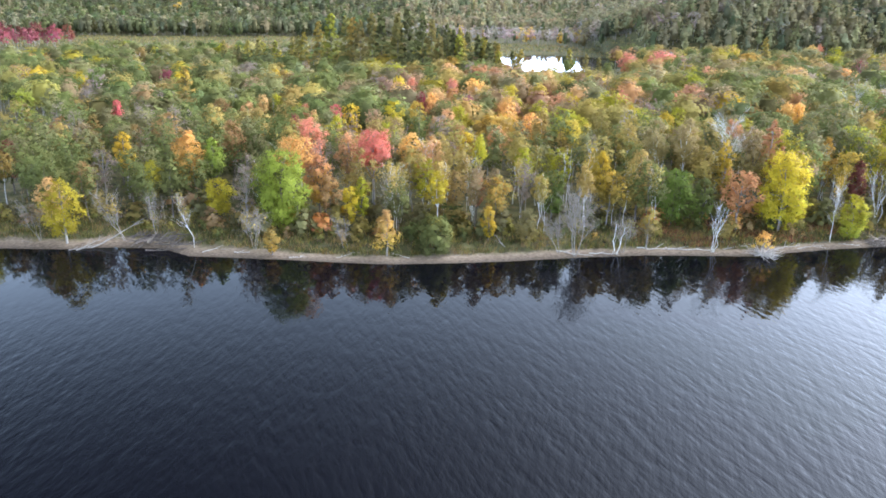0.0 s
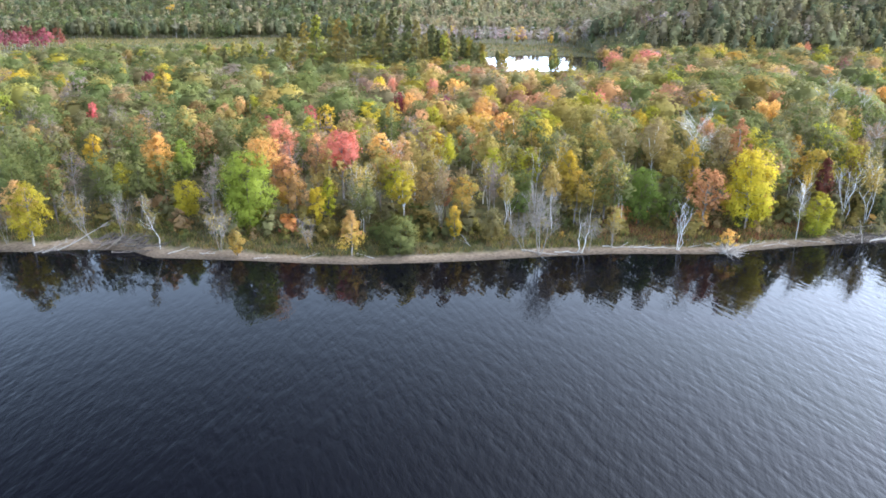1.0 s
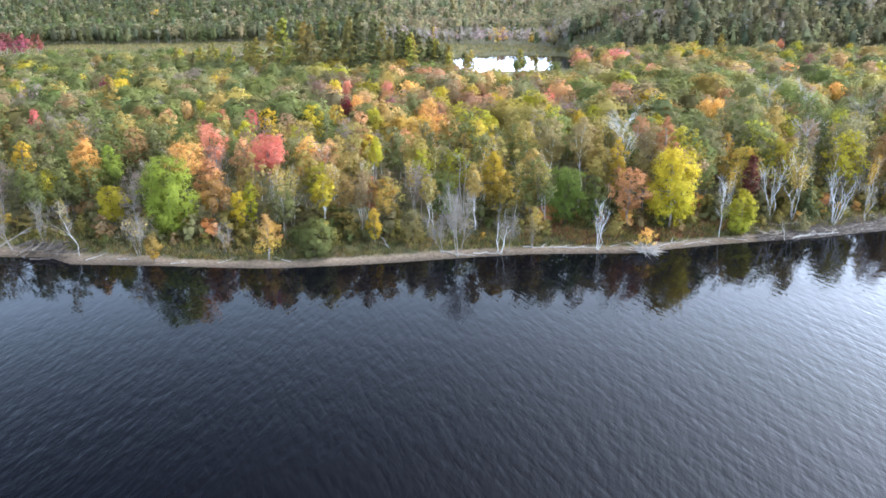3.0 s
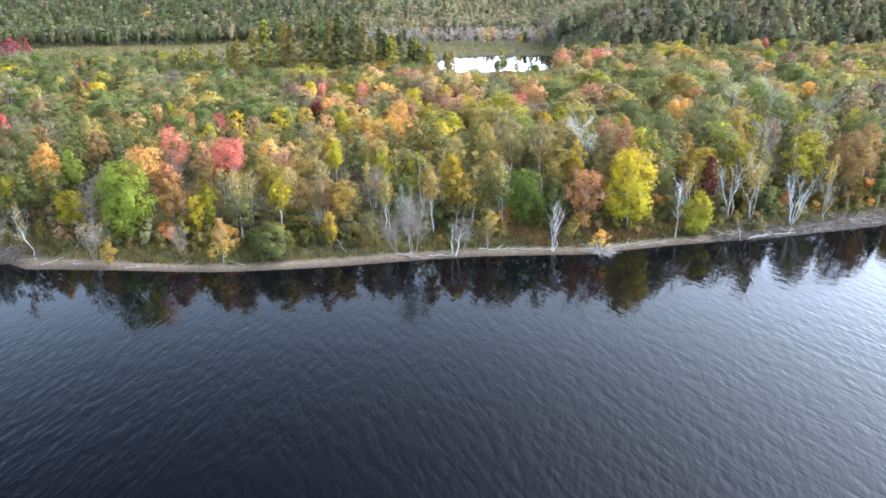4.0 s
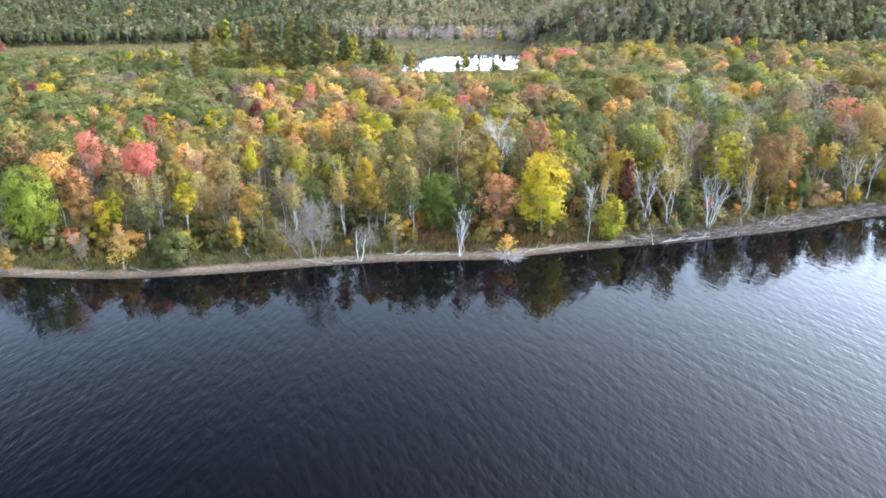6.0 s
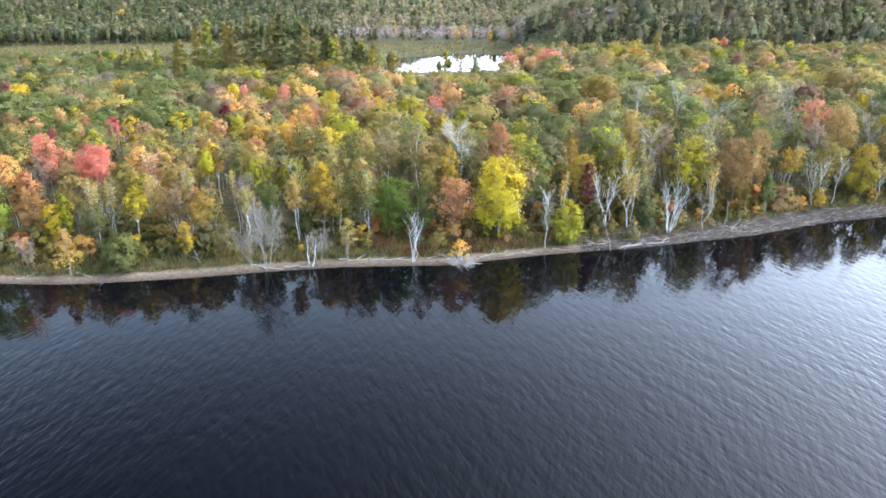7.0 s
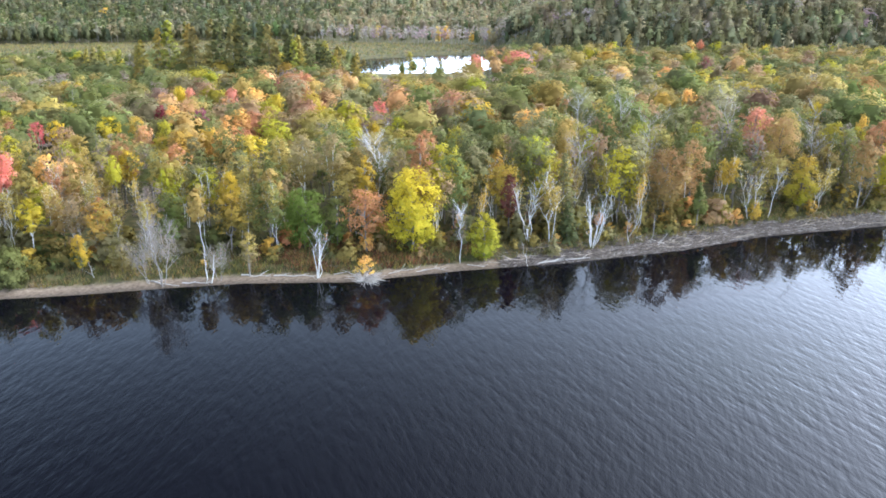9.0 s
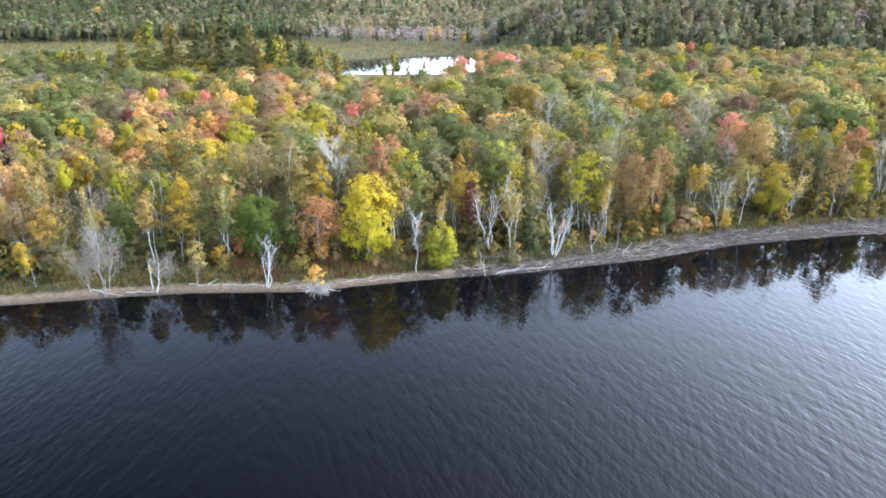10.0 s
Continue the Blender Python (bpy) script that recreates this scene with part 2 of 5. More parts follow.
def tube(geo, pts, radii, sides=6, slot=0, colour=(0.2, 0.2, 0.2)):
    """A tapered limb along pts."""
    pts, radii = np.asarray(pts, float), np.asarray(radii, float)
    d = unit(np.gradient(pts, axis=0))
    ref = np.where(np.abs(d[:, 2:3]) > 0.9, np.array([[1.0, 0, 0]]), np.array([[0, 0, 1.0]]))
    a = unit(np.cross(d, ref))
    b = np.cross(d, a)
    ang = np.arange(sides) * 2 * math.pi / sides
    ring = (pts[:, None] + radii[:, None, None] * (np.cos(ang)[None, :, None] * a[:, None] + np.sin(ang)[None, :, None] * b[:, None])).reshape(-1, 3)
    i, j = np.meshgrid(np.arange(len(pts) - 1), np.arange(sides), indexing="ij")
    j2 = (j + 1) % sides
    # wound so that the faces look outwards
    geo.add(ring, np.stack([i * sides + j, i * sides + j2, (i + 1) * sides + j2, (i + 1) * sides + j], -1).reshape(-1, 4), slot, colour,
            (ring.reshape(len(pts), sides, 3) - pts[:, None]).reshape(-1, 3))


def flakes(geo, rng, centre, normal, size, colour, aspect=0.65, slot=0, soft=None, own=0.45):
    """Small leaf sprays: bent four-cornered blades that face along normal."""
    n = len(centre)
    if not n:
        return
    nrm = unit(normal)
    r = rng.normal(size=(n, 3))
    u = unit(np.cross(nrm, r))
    w = np.cross(nrm, u)
    s = (np.asarray(size) * rng.uniform(0.6, 1.35, n))[:, None]
    bend = nrm * s * rng.uniform(-0.25, 0.25, (n, 1))
    v = np.stack([centre - u * s, centre - w * s * aspect + bend, centre + u * s, centre + w * s * aspect + bend], 1).reshape(-1, 3)
    geo.add(v, np.arange(4 * n).reshape(-1, 4), slot, np.repeat(np.broadcast_to(colour, (n, 3)), 4, 0), np.repeat(nrm if soft is None else unit(nrm * own + unit(soft)), 4, 0))


def bent(rng, base, tip, n=6, wobble=0.06):
    base, tip = np.asarray(base, float), np.asarray(tip, float)
    k = np.linspace(0, 1, n)[:, None]
    length = np.linalg.norm(tip - base)
    off = rng.normal(size=(n, 3)) * wobble * length * 0.4
    off[0] = off[-1] = 0
    return base + (tip - base) * k + off


PROFILE = dict(
    round=lambda z: np.sqrt(np.clip(1 - ((z - 0.48) / 0.54) ** 2, 0.03, 1)),
    oval=lambda z: np.clip(np.sin(math.pi * np.clip(z * 0.9 + 0.08, 0, 1)), 0.12, 1) ** 0.8,
    cone=lambda z: np.clip(1.05 - z, 0.05, 1) * np.clip(z * 5 + 0.5, 0, 1),
    vase=lambda z: np.clip(0.35 + 0.9 * z, 0, 1) * np.sqrt(np.clip(1 - ((z - 0.6) / 0.45) ** 2, 0.05, 1)),
    tear=lambda z: np.clip(1.25 * (1.02 - z) ** 0.55, 0.05, 1) * np.clip(z * 3.2 + 0.45, 0, 1),
    pine=lambda z: np.clip(1.06 - z, 0.05, 1) ** 0.75 * np.clip(z * 4 + 0.35, 0, 1) * (0.80 + 0.20 * np.sin(z * 44)),
    dome=lambda z: np.sqrt(np.clip(1 - (z * 0.97) ** 2, 0.03, 1)))


def leafy_crown(geo, rng, w, z0, z1, shape, count, size, low, high, lobes=18, lean=(0, 0), slot=0, spread=0.16, rough=0.45, aspect=0.65, full=False):
    """Leaf sprays in clumps on many small boughs that fill a crown of width w between the heights z0 and z1. Returns the boughs' middles."""
    h = z1 - z0
    n = max(12, int(lobes * 2.2))
    turn1, turn2 = rng.uniform(0, 6.283, 2)
    k = 0.03 + 0.92 * (np.arange(n) + rng.uniform(0.1, 0.9, n)) / n
    prof = PROFILE[shape](k)
    ang = np.arange(n) * 2.4 + rng.normal(size=n) * 0.5 + turn1
    edge = 1 + 0.15 * np.sin(3 * ang + 8 * k + turn2) + 0.10 * np.sin(5 * ang - 12 * k)
    lr = w / 2 * rng.uniform(*((0.30, 0.44) if full else (0.22, 0.36)), n) * (0.55 + 0.45 * prof)
    rad = np.maximum(w / 2 * prof * edge - lr * 0.8, 0) * rng.uniform(0.5 if full else 0.25, 1.0, n) ** 0.5
    c = np.stack([rad * np.cos(ang) + lean[0] * k, rad * np.sin(ang) + lean[1] * k, z0 + h * k], 1)
    c[-1, :2] = np.array(lean) * 0.95
    c[:, 2] = np.minimum(c[:, 2], z1 - lr * 0.75)
    # clumps on the boughs, sprays in the clumps
    clumps = max(n, count // 6)
    bough = rng.choice(n, clumps, p=lr ** 2 / (lr ** 2).sum())
    core = np.array([lean[0] / 2, lean[1] / 2, z0 + h * 0.38])
    d = unit(rng.normal(size=(clumps, 3)) + 0.7 * unit(c[bough] - core) + np.array([0, 0, 0.25]))
    mid = c[bough] + d * (lr[bough] * rng.uniform(0.6 if full else 0.35, 1.15, clumps))[:, None] * np.array([1, 1, 0.85])
    which = rng.integers(0, clumps, count)
    p = mid[which] + rng.normal(size=(count, 3)) * (0.17 * lr[bough[which]] + 0.35 * size)[:, None] * np.array([1, 1, 0.7])
    if full:      # clumps side by side over the whole of a closed crown
        kc = rng.uniform(0.06, 1.0, clumps) ** 0.8
        ac = rng.uniform(0, 6.283, clumps)
        rc = w / 2 * PROFILE[shape](kc) * (1 + 0.15 * np.sin(3 * ac + 8 * kc + turn2) + 0.10 * np.sin(5 * ac - 12 * kc)) * rng.uniform(0.86, 1.05, clumps)
        mid = np.stack([rc * np.cos(ac) + lean[0] * kc, rc * np.sin(ac) + lean[1] * kc, z0 + h * kc * 0.97], 1)
        d = unit((mid - core) * np.array([1, 1, w / h]) + rng.normal(size=(clumps, 3)) * 0.5)
        p = mid[which] + rng.normal(size=(count, 3)) * (w * 0.04 + 0.3 * size) * np.array([1, 1, 0.7])
        bough = rng.integers(0, n, clumps)
    else:
        deep = rng.random(count) < 0.10
        p = np.where(deep[:, None], core + (p - core) * rng.uniform(0.3, 0.8, (count, 1)), p)
    out = unit((p - core) * np.array([1, 1, w / h]))
    soft = d[which] * 0.55 + out * 0.8 + np.array([0, 0, 0.35])
    nrm = soft + rng.normal(size=(count, 3)) * (0.25 if full else rough)
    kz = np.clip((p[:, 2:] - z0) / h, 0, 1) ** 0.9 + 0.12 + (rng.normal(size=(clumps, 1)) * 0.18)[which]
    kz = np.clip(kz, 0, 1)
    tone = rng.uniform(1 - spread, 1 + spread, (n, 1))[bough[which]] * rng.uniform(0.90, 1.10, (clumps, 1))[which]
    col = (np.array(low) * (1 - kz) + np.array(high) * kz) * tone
    if full:      # filler shell inside a closed crown, its colour toned down for the inner shade
        rings, sides = (4, 6) if size > 0.7 else (5, 8)
        kk = np.linspace(0.08, 0.92, rings)[:, None]
        aa = np.arange(sides)[None] * 2 * math.pi / sides + kk * 2
        rr = w / 2 * PROFILE[shape](kk) * (0.52 if size > 0.7 else 0.64) * (1 + 0.15 * np.sin(3 * aa + 8 * kk + turn2)) * rng.uniform(0.8, 1.1, (rings, sides))
        v = np.stack([rr * np.cos(aa) + lean[0] * kk, rr * np.sin(aa) + lean[1] * kk, z0 + h * 0.90 * (kk + 0 * aa)], -1).reshape(-1, 3)
        gi, gj = np.meshgrid(np.arange(rings - 1), np.arange(sides), indexing="ij")
        quads = np.stack([gi * sides + gj, gi * sides + (gj + 1) % sides, (gi + 1) * sides + (gj + 1) % sides, (gi + 1) * sides + gj], -1).reshape(-1, 4)
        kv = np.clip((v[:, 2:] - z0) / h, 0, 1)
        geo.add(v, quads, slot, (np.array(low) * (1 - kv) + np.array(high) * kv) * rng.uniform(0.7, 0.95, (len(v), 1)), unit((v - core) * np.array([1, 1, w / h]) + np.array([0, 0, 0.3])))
    flakes(geo, rng, p, nrm, size, col, aspect, slot, soft, 0.15 if full else 0.35)
    return c


def plume_crown(geo, rng, w, z0, z1, size, low, high, boughs=38, per=42):
    """Long level boughs of a white pine, each a plume of needles, with gaps between the layers."""
    h = z1 - z0
    for i in range(boughs):
        k = (i + rng.uniform(0, 0.9)) / boughs
        reach = w / 2 * float(PROFILE["pine"](np.array(k))) * rng.uniform(0.62, 1.15) + 0.4
        a = i * 2.4 + rng.normal() * 0.4
        t = rng.uniform(0.12, 1.0, per) ** 0.7
        side = rng.normal(size=per) * 0.17 * reach
        z = z0 + h * k + (0.22 * t - 0.10 * t ** 2) * reach + rng.normal(size=per) * 0.28
        p = np.stack([math.cos(a) * reach * t - math.sin(a) * side, math.sin(a) * reach * t + math.cos(a) * side, np.minimum(z, z1)], 1)
        soft = np.stack([np.full(per, math.cos(a) * 0.6), np.full(per, math.sin(a) * 0.6), np.ones(per)], 1)
        # darker inside and below, yellower outwards: shade and lit tips put into the colour
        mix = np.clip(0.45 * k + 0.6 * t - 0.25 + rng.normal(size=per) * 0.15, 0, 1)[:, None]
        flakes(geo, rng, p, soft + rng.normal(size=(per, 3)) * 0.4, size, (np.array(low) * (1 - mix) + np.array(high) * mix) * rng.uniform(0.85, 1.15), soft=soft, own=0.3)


def conifer_crown(geo, rng, w, z0, z1, size, colour, tiers, per, flat=0.5, slot=0, ragged=0.25, taper=0.8):
    """Whorls of drooping boughs, shorter towards the tip."""
    for i in range(tiers):
        k = i / tiers
        z = z0 + (z1 - z0) * k
        reach = w / 2 * (1 - k) ** taper * rng.uniform(1 - ragged, 1 + ragged) + 0.15
        n = max(3, int(per * (1 - 0.6 * k)))
        a = rng.uniform(0, 6.28) + np.arange(n) * 6.283 / n + rng.normal(size=n) * 0.25
        steps = 3
        t = np.tile(np.linspace(0.35, 1, steps), n) * np.repeat(rng.uniform(0.7, 1.1, n), steps)
        aa = np.repeat(a, steps)
        p = np.stack([np.cos(aa) * reach * t, np.sin(aa) * reach * t, z + (z1 - z0) / tiers * 0.4 - flat * 0.35 * reach * t ** 1.5], 1)
        p += rng.normal(size=p.shape) * size * 0.3
        soft = np.stack([np.cos(aa) * 0.7, np.sin(aa) * 0.7, np.ones(len(aa))], 1)
        nrm = soft + rng.normal(size=p.shape) * 0.35
        flakes(geo, rng, p, nrm, size * (0.55 + 0.6 * (1 - k)), np.array(colour) * rng.uniform(0.8, 1.15, (len(p), 1)), slot=slot, soft=soft, own=0.25)
    flakes(geo, rng, np.array([[0, 0, z1 - size * 0.5]] * 3), rng.normal(size=(3, 3)) * np.array([1, 1, 0.1]), size * 0.7, np.array(colour), slot=slot)


def trunk_geo(geo, rng, h, r, lean=(0, 0), slot=0, sides=6, wobble=0.03, n=7):
    pts = bent(rng, (0, 0, -0.25), (lean[0], lean[1], h), n, wobble)
    if n > 3:
        pts[:2, :2] *= 0.5
    tube(geo, pts, np.linspace(1.15, 0.22, n) * r, sides, slot)
    return pts


def limbs_to(geo, rng, pts, targets, r, slot=0, sides=4):
    """Limbs from the trunk up to the crown's lobes."""
    for t in targets:
        i = min(len(pts) - 2, max(1, int(len(pts) * 0.55 * t[2] / max(pts[-1, 2], 0.1)) + 1))
        s = pts[i] if pts[i, 2] < t[2] else pts[max(1, i - 2)]
        tube(geo, bent(rng, s, t, 4, 0.08), np.array([0.5, 0.36, 0.24, 0.1]) * r, sides, slot)


def bare_stem(geo, rng, base, tip, r, slot=0, level=2, n=7, spread=0.5, sides=5):
    """A leafless stem that forks into finer and finer branches."""
    pts = bent(rng, base, tip, 6, 0.07)
    tube(geo, pts, np.linspace(1, 0.25, 6) * r, sides, slot)
    if level <= 0:
        return
    length = np.linalg.norm(pts[-1] - pts[0])
    way = unit(pts[-1] - pts[0])
    for _ in range(n):
        k = rng.uniform(0.3, 0.97)
        i = min(4, int(k * 5))
        s = pts[i] + (pts[i + 1] - pts[i]) * (k * 5 - i)
        side = rng.normal(size=3)
        side -= way * side.dot(way)
        d = unit(way * 0.75 + unit(side) * spread * rng.uniform(0.7, 1.5) + np.array([0, 0, 0.25]))
        bare_stem(geo, rng, s, s + d * length * rng.uniform(0.22, 0.45) * (1.15 - k * 0.5), r * 0.42, slot, level - 1, max(3, n - 2), spread, 4 if level > 1 else 3)


def part(name, geo, mats, parent=None, label=""):
    ob = new(name, geo.mesh(name, mats if isinstance(mats, (list, tuple)) else [mats]))
    if parent:
        ob.parent = parent
    return tagged(ob, label)


def thing(name, x, y, z, label, category, group="", turn=0.0):
    ob = new(name)
    ob.empty_display_size = 0.3
    ob.matrix_basis = pose(x, y, z, 0, 0, turn)
    return tagged(ob, label, category, group)


# ---- the lie of the land ----
SHORE_X = [-3000, -200, -110, -53, -45, -38, -31, -26, -14, -4, 3, 11, 18, 28, 38, 48, 53, 59, 66, 74, 81, 90, 98, 105, 112, 122, 131, 138, 200, 3000]
SHORE_Y = [60, 70, 82, 88.3, 89.3, 91.5, 92.0, 89.6, 90.4, 90.6, 91.2, 93.1, 95.0, 98.4, 101.2, 102.6, 103.2, 106.1, 108.9, 111.5, 113.7, 117.6, 121, 125, 129.2, 133, 136.3, 138.3, 158, 500]


def shore(x):
    return np.interp(x, SHORE_X, SHORE_Y)


def sand_width(x):
    """How far the bare sand reaches from the water, in metres."""
    # wider in the west, where the longer dark wet band also stands for shade
    return np.interp(x, [-60, -20, -8, 20, 60, 78, 95, 140], [3.8, 3.6, 2.6, 3.1, 2.8, 2.9, 4.4, 4.6])


def step(a, b, v):
    k = np.clip((v - a) / (b - a), 0, 1)
    return k * k * (3 - 2 * k)


def waves(x, y, s):
    return np.sin(x / s + 1.3) * np.cos(y / s * 1.13 + 0.4) + 0.5 * np.sin(x / s * 2.3 + y / s * 1.7)


def pond_depth(x, y):
    """Below 1 inside the pond behind the wood."""
    turn = np.arctan2(y - 425, x - 14)
    wob = 0.06 * np.sin(turn * 3 + 1) + 0.04 * np.sin(turn * 7)
    return np.hypot((x - 14) / 50, (y - 0.25 * (x - 14) - 425) / 50) + wob


def hills(x, y):
    inside = np.minimum(y - np.interp(x, [45, 60, 80, 120, 180, 300, 600], [600, 470, 445, 425, 415, 400, 380]), (x - 44) * 0.9)
    right = 50 * (1 - np.exp(-np.maximum(inside, 0) / 95))
    left = 50 * step(640, 1050, y - 0.12 * x + 10 * waves(x, y, 90)) * step(40, -160, x)
    middle = 62 * step(950, 1700, y) + 34 * step(90, 330, x) * step(600, 1000, y)
    far = 60 * step(1100, 1900, np.hypot(x, y - 300)) * step(300, 900, np.abs(x))
    return np.maximum(np.maximum(right, left), np.maximum(middle, far)) * (1 + 0.06 * waves(x, y, 110))


def ground_z(x, y):
    d = y - shore(x)
    beach = np.where(d < 0, np.maximum(-2.5, d * 0.22), 0.095 * np.minimum(d, 4.2))
    bank = 0.55 * step(3.6, 5.4, d + 0.6 * waves(x, y, 2.1)) + 0.5 * step(6, 30, d) + 0.10 * waves(x, y, 3.3) * step(3, 8, d)
    z = beach + bank * (d > 0)
    back = 0.3 * waves(x, y, 26) * step(20, 60, d)
    z = z + back + hills(x, y)
    z = np.where(y > 330, np.where(pond_depth(x, y) < 1.25, -1.2 + 1.9 * step(0.88, 1.25, pond_depth(x, y)), np.maximum(z, 0.6)), z)
    opposite = 40 * step(-420, -900, y)
    return z + np.where(y < -300, 2.6 * step(-330, -380, y) + opposite, 0)


def build_ground():
    xs = np.concatenate([-np.geomspace(3600, 82, 46), np.arange(-80, 160, 1.1), np.geomspace(162, 3600, 46)])
    ys = np.concatenate([-np.geomspace(3600, 20, 34), np.linspace(-10, 80, 14), np.arange(84, 150, 0.7), np.geomspace(151.5, 640, 90), np.geomspace(652, 3900, 50)])
    gx, gy = np.meshgrid(xs, ys, indexing="xy")
    v = np.stack([gx, gy, ground_z(gx, gy)], -1).reshape(-1, 3)
    nx = len(xs)
    i, j = np.meshgrid(np.arange(len(ys) - 1), np.arange(nx - 1), indexing="ij")
    a = (i * nx + j).ravel()
    geo = Geo()
    geo.add(v, np.stack([a, a + 1, a + nx + 1, a + nx], -1))
    me = geo.mesh("ground", [GROUND])
    me.shade_smooth()
    at = me.attributes.new("inland", "FLOAT", "POINT")
    at.data.foreach_set("value", np.clip((v[:, 1] - shore(v[:, 0])) * 3.4 / sand_width(v[:, 0]), -3, 40).astype(np.float32))
    tagged(new("ground", me), "sandy lake shore rising into grassy leaf-strewn woodland ground", "ground", kind="structure")


def sheet(name, corners, mat, label):
    geo = Geo()
    geo.add(corners, [[0, 1, 2, 3]])
    tagged(new(name, geo.mesh(name, [mat])), label, "water", kind="structure")


build_ground()
sheet("water_lake", [(-3500, -420, 0), (3500, -420, 0), (3500, 330, 0), (-3500, 330, 0)], WATER, "dark rippled lake water with tree reflections")
sheet("water_pond", [(-75, 340, 0), (85, 340, 0), (85, 520, 0), (-75, 520, 0)], POND, "still pale pond reflecting the bright sky")


# ---- trees: one function for each kind ----
def gz(x, y):
    return float(ground_z(np.array(float(x)), np.array(float(y))))


SEED = [100]


def fresh():
    SEED[0] += 1
    return np.random.default_rng(SEED[0])


TAKEN = []


def leafy_tree(x, y, h, w, low, high, label, shape="round", clear=0.28, leaves=2300, size=0.20, bark=BROWN, lean=(0, 0), lobes=22, group="", limbs=12, radius=None, name="tree", category="tree"):
    """A broadleaf tree with trunk, limbs and crown."""
    rng = fresh()
    TAKEN.append((x, y, w * 0.42))
    root = thing(name, x, y, gz(x, y), label, category, group)
    crown, bole = Geo(), Geo()
    low, high = COL[low], COL[high]
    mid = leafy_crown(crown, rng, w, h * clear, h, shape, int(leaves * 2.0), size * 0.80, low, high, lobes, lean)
    r = radius or 0.013 * h + 0.03
    pts = trunk_geo(bole, rng, h * 0.86, r, lean)
    part("trunk", bole, bark, root)
    for t in mid[rng.permutation(len(mid))[:limbs]]:
        limb = Geo()
        limbs_to(limb, rng, pts, [t], r)
        part("limb", limb, bark, root)
    part("crown", crown, LEAF, root)
    return root


def conifer_tree(x, y, h, w, colour, label, tiers=24, per=11, size=0.30, flat=0.6, clear=0.08, group=""):
    rng = fresh()
    TAKEN.append((x, y, w * 0.4))
    root = thing("conifer", x, y, gz(x, y), label, "tree", group)
    crown, bole = Geo(), Geo()
    conifer_crown(crown, rng, w, h * clear, h, size, COL[colour], tiers, per, flat)
    trunk_geo(bole, rng, h * 0.95, 0.012 * h + 0.02, wobble=0.01)
    part("trunk", bole, BROWN, root)
    part("crown", crown, LEAF, root)
    return root


def bare_tree(x, y, h, spread_w, label, stems=3, bark=BIRCH, lean=0.0, radius=0.10, level=2, forks=7, haze=0, tint="grey", tuft=0, tuft_colour="gold", group="", name="bare_tree", fork_spread=0.5):
    """A leafless tree of one or more stems, with a haze of fine twigs and perhaps some last leaves."""
    rng = fresh()
    TAKEN.append((x, y, 0.8))
    root = thing(name, x, y, gz(x, y), label, "tree", group)
    tops = []
    radius *= 0.55
    forks += 2
    for i in range(stems):
        a = 6.283 * (i + rng.uniform(-0.2, 0.2)) / stems + 0.3
        out = spread_w * 0.5 * (0.35 if stems == 1 else rng.uniform(0.55, 1.0))
        top = np.array([math.cos(a) * out + lean, math.sin(a) * out * 0.7, h * rng.uniform(0.8, 1.0)])
        if stems == 1:
            top = np.array([lean, rng.uniform(-0.3, 0.3), h])
        tops.append(top)
        geo = Geo()
        bare_stem(geo, rng, np.array([math.cos(a), math.sin(a), 0]) * 0.12 * (stems > 1) + np.array([0, 0, -0.2]), top, radius * rng.uniform(0.8, 1.1), 0, level, forks, fork_spread)
        part("stem", geo, bark, root)
    if haze:
        geo = Geo()
        t = np.array(tops)[rng.integers(0, len(tops), haze)] * rng.uniform(0.45, 1.0, (haze, 1))
        t += rng.normal(size=(haze, 3)) * np.array([0.14, 0.14, 0.07]) * (spread_w + 1.0)
        flakes(geo, rng, t, rng.normal(size=(haze, 3)) * np.array([1, 1, 0.4]), 0.34, COL[tint], 0.05)
        tagged(part("twig_haze", geo, TWIG, root), kind="stuff")
    if tuft:
        geo = Geo()
        t = np.array(tops)[rng.integers(0, len(tops), tuft)] * rng.uniform(0.6, 1.02, (tuft, 1))
        t += rng.normal(size=(tuft, 3)) * np.array([0.12, 0.12, 0.07]) * (spread_w + 1.2)
        flakes(geo, rng, t, rng.normal(size=(tuft, 3)) + np.array([0, 0, 0.6]), 0.17, np.array(COL[tuft_colour]) * rng.uniform(0.7, 1.3, (tuft, 1)))
        tagged(part("foliage", geo, LEAF, root), kind="stuff")
    return root


def snag(x, y, h, lean, label, bark=DRIFT, r=0.09):
    rng = fresh()
    root = thing("snag", x, y, gz(x, y), label, "dead tree")
    geo = Geo()
    bare_stem(geo, rng, (0, 0, -0.2), (lean, rng.uniform(-0.2, 0.2), h), r, 0, 1, 4, 0.7)
    part("stem", geo, bark, root)
    return root


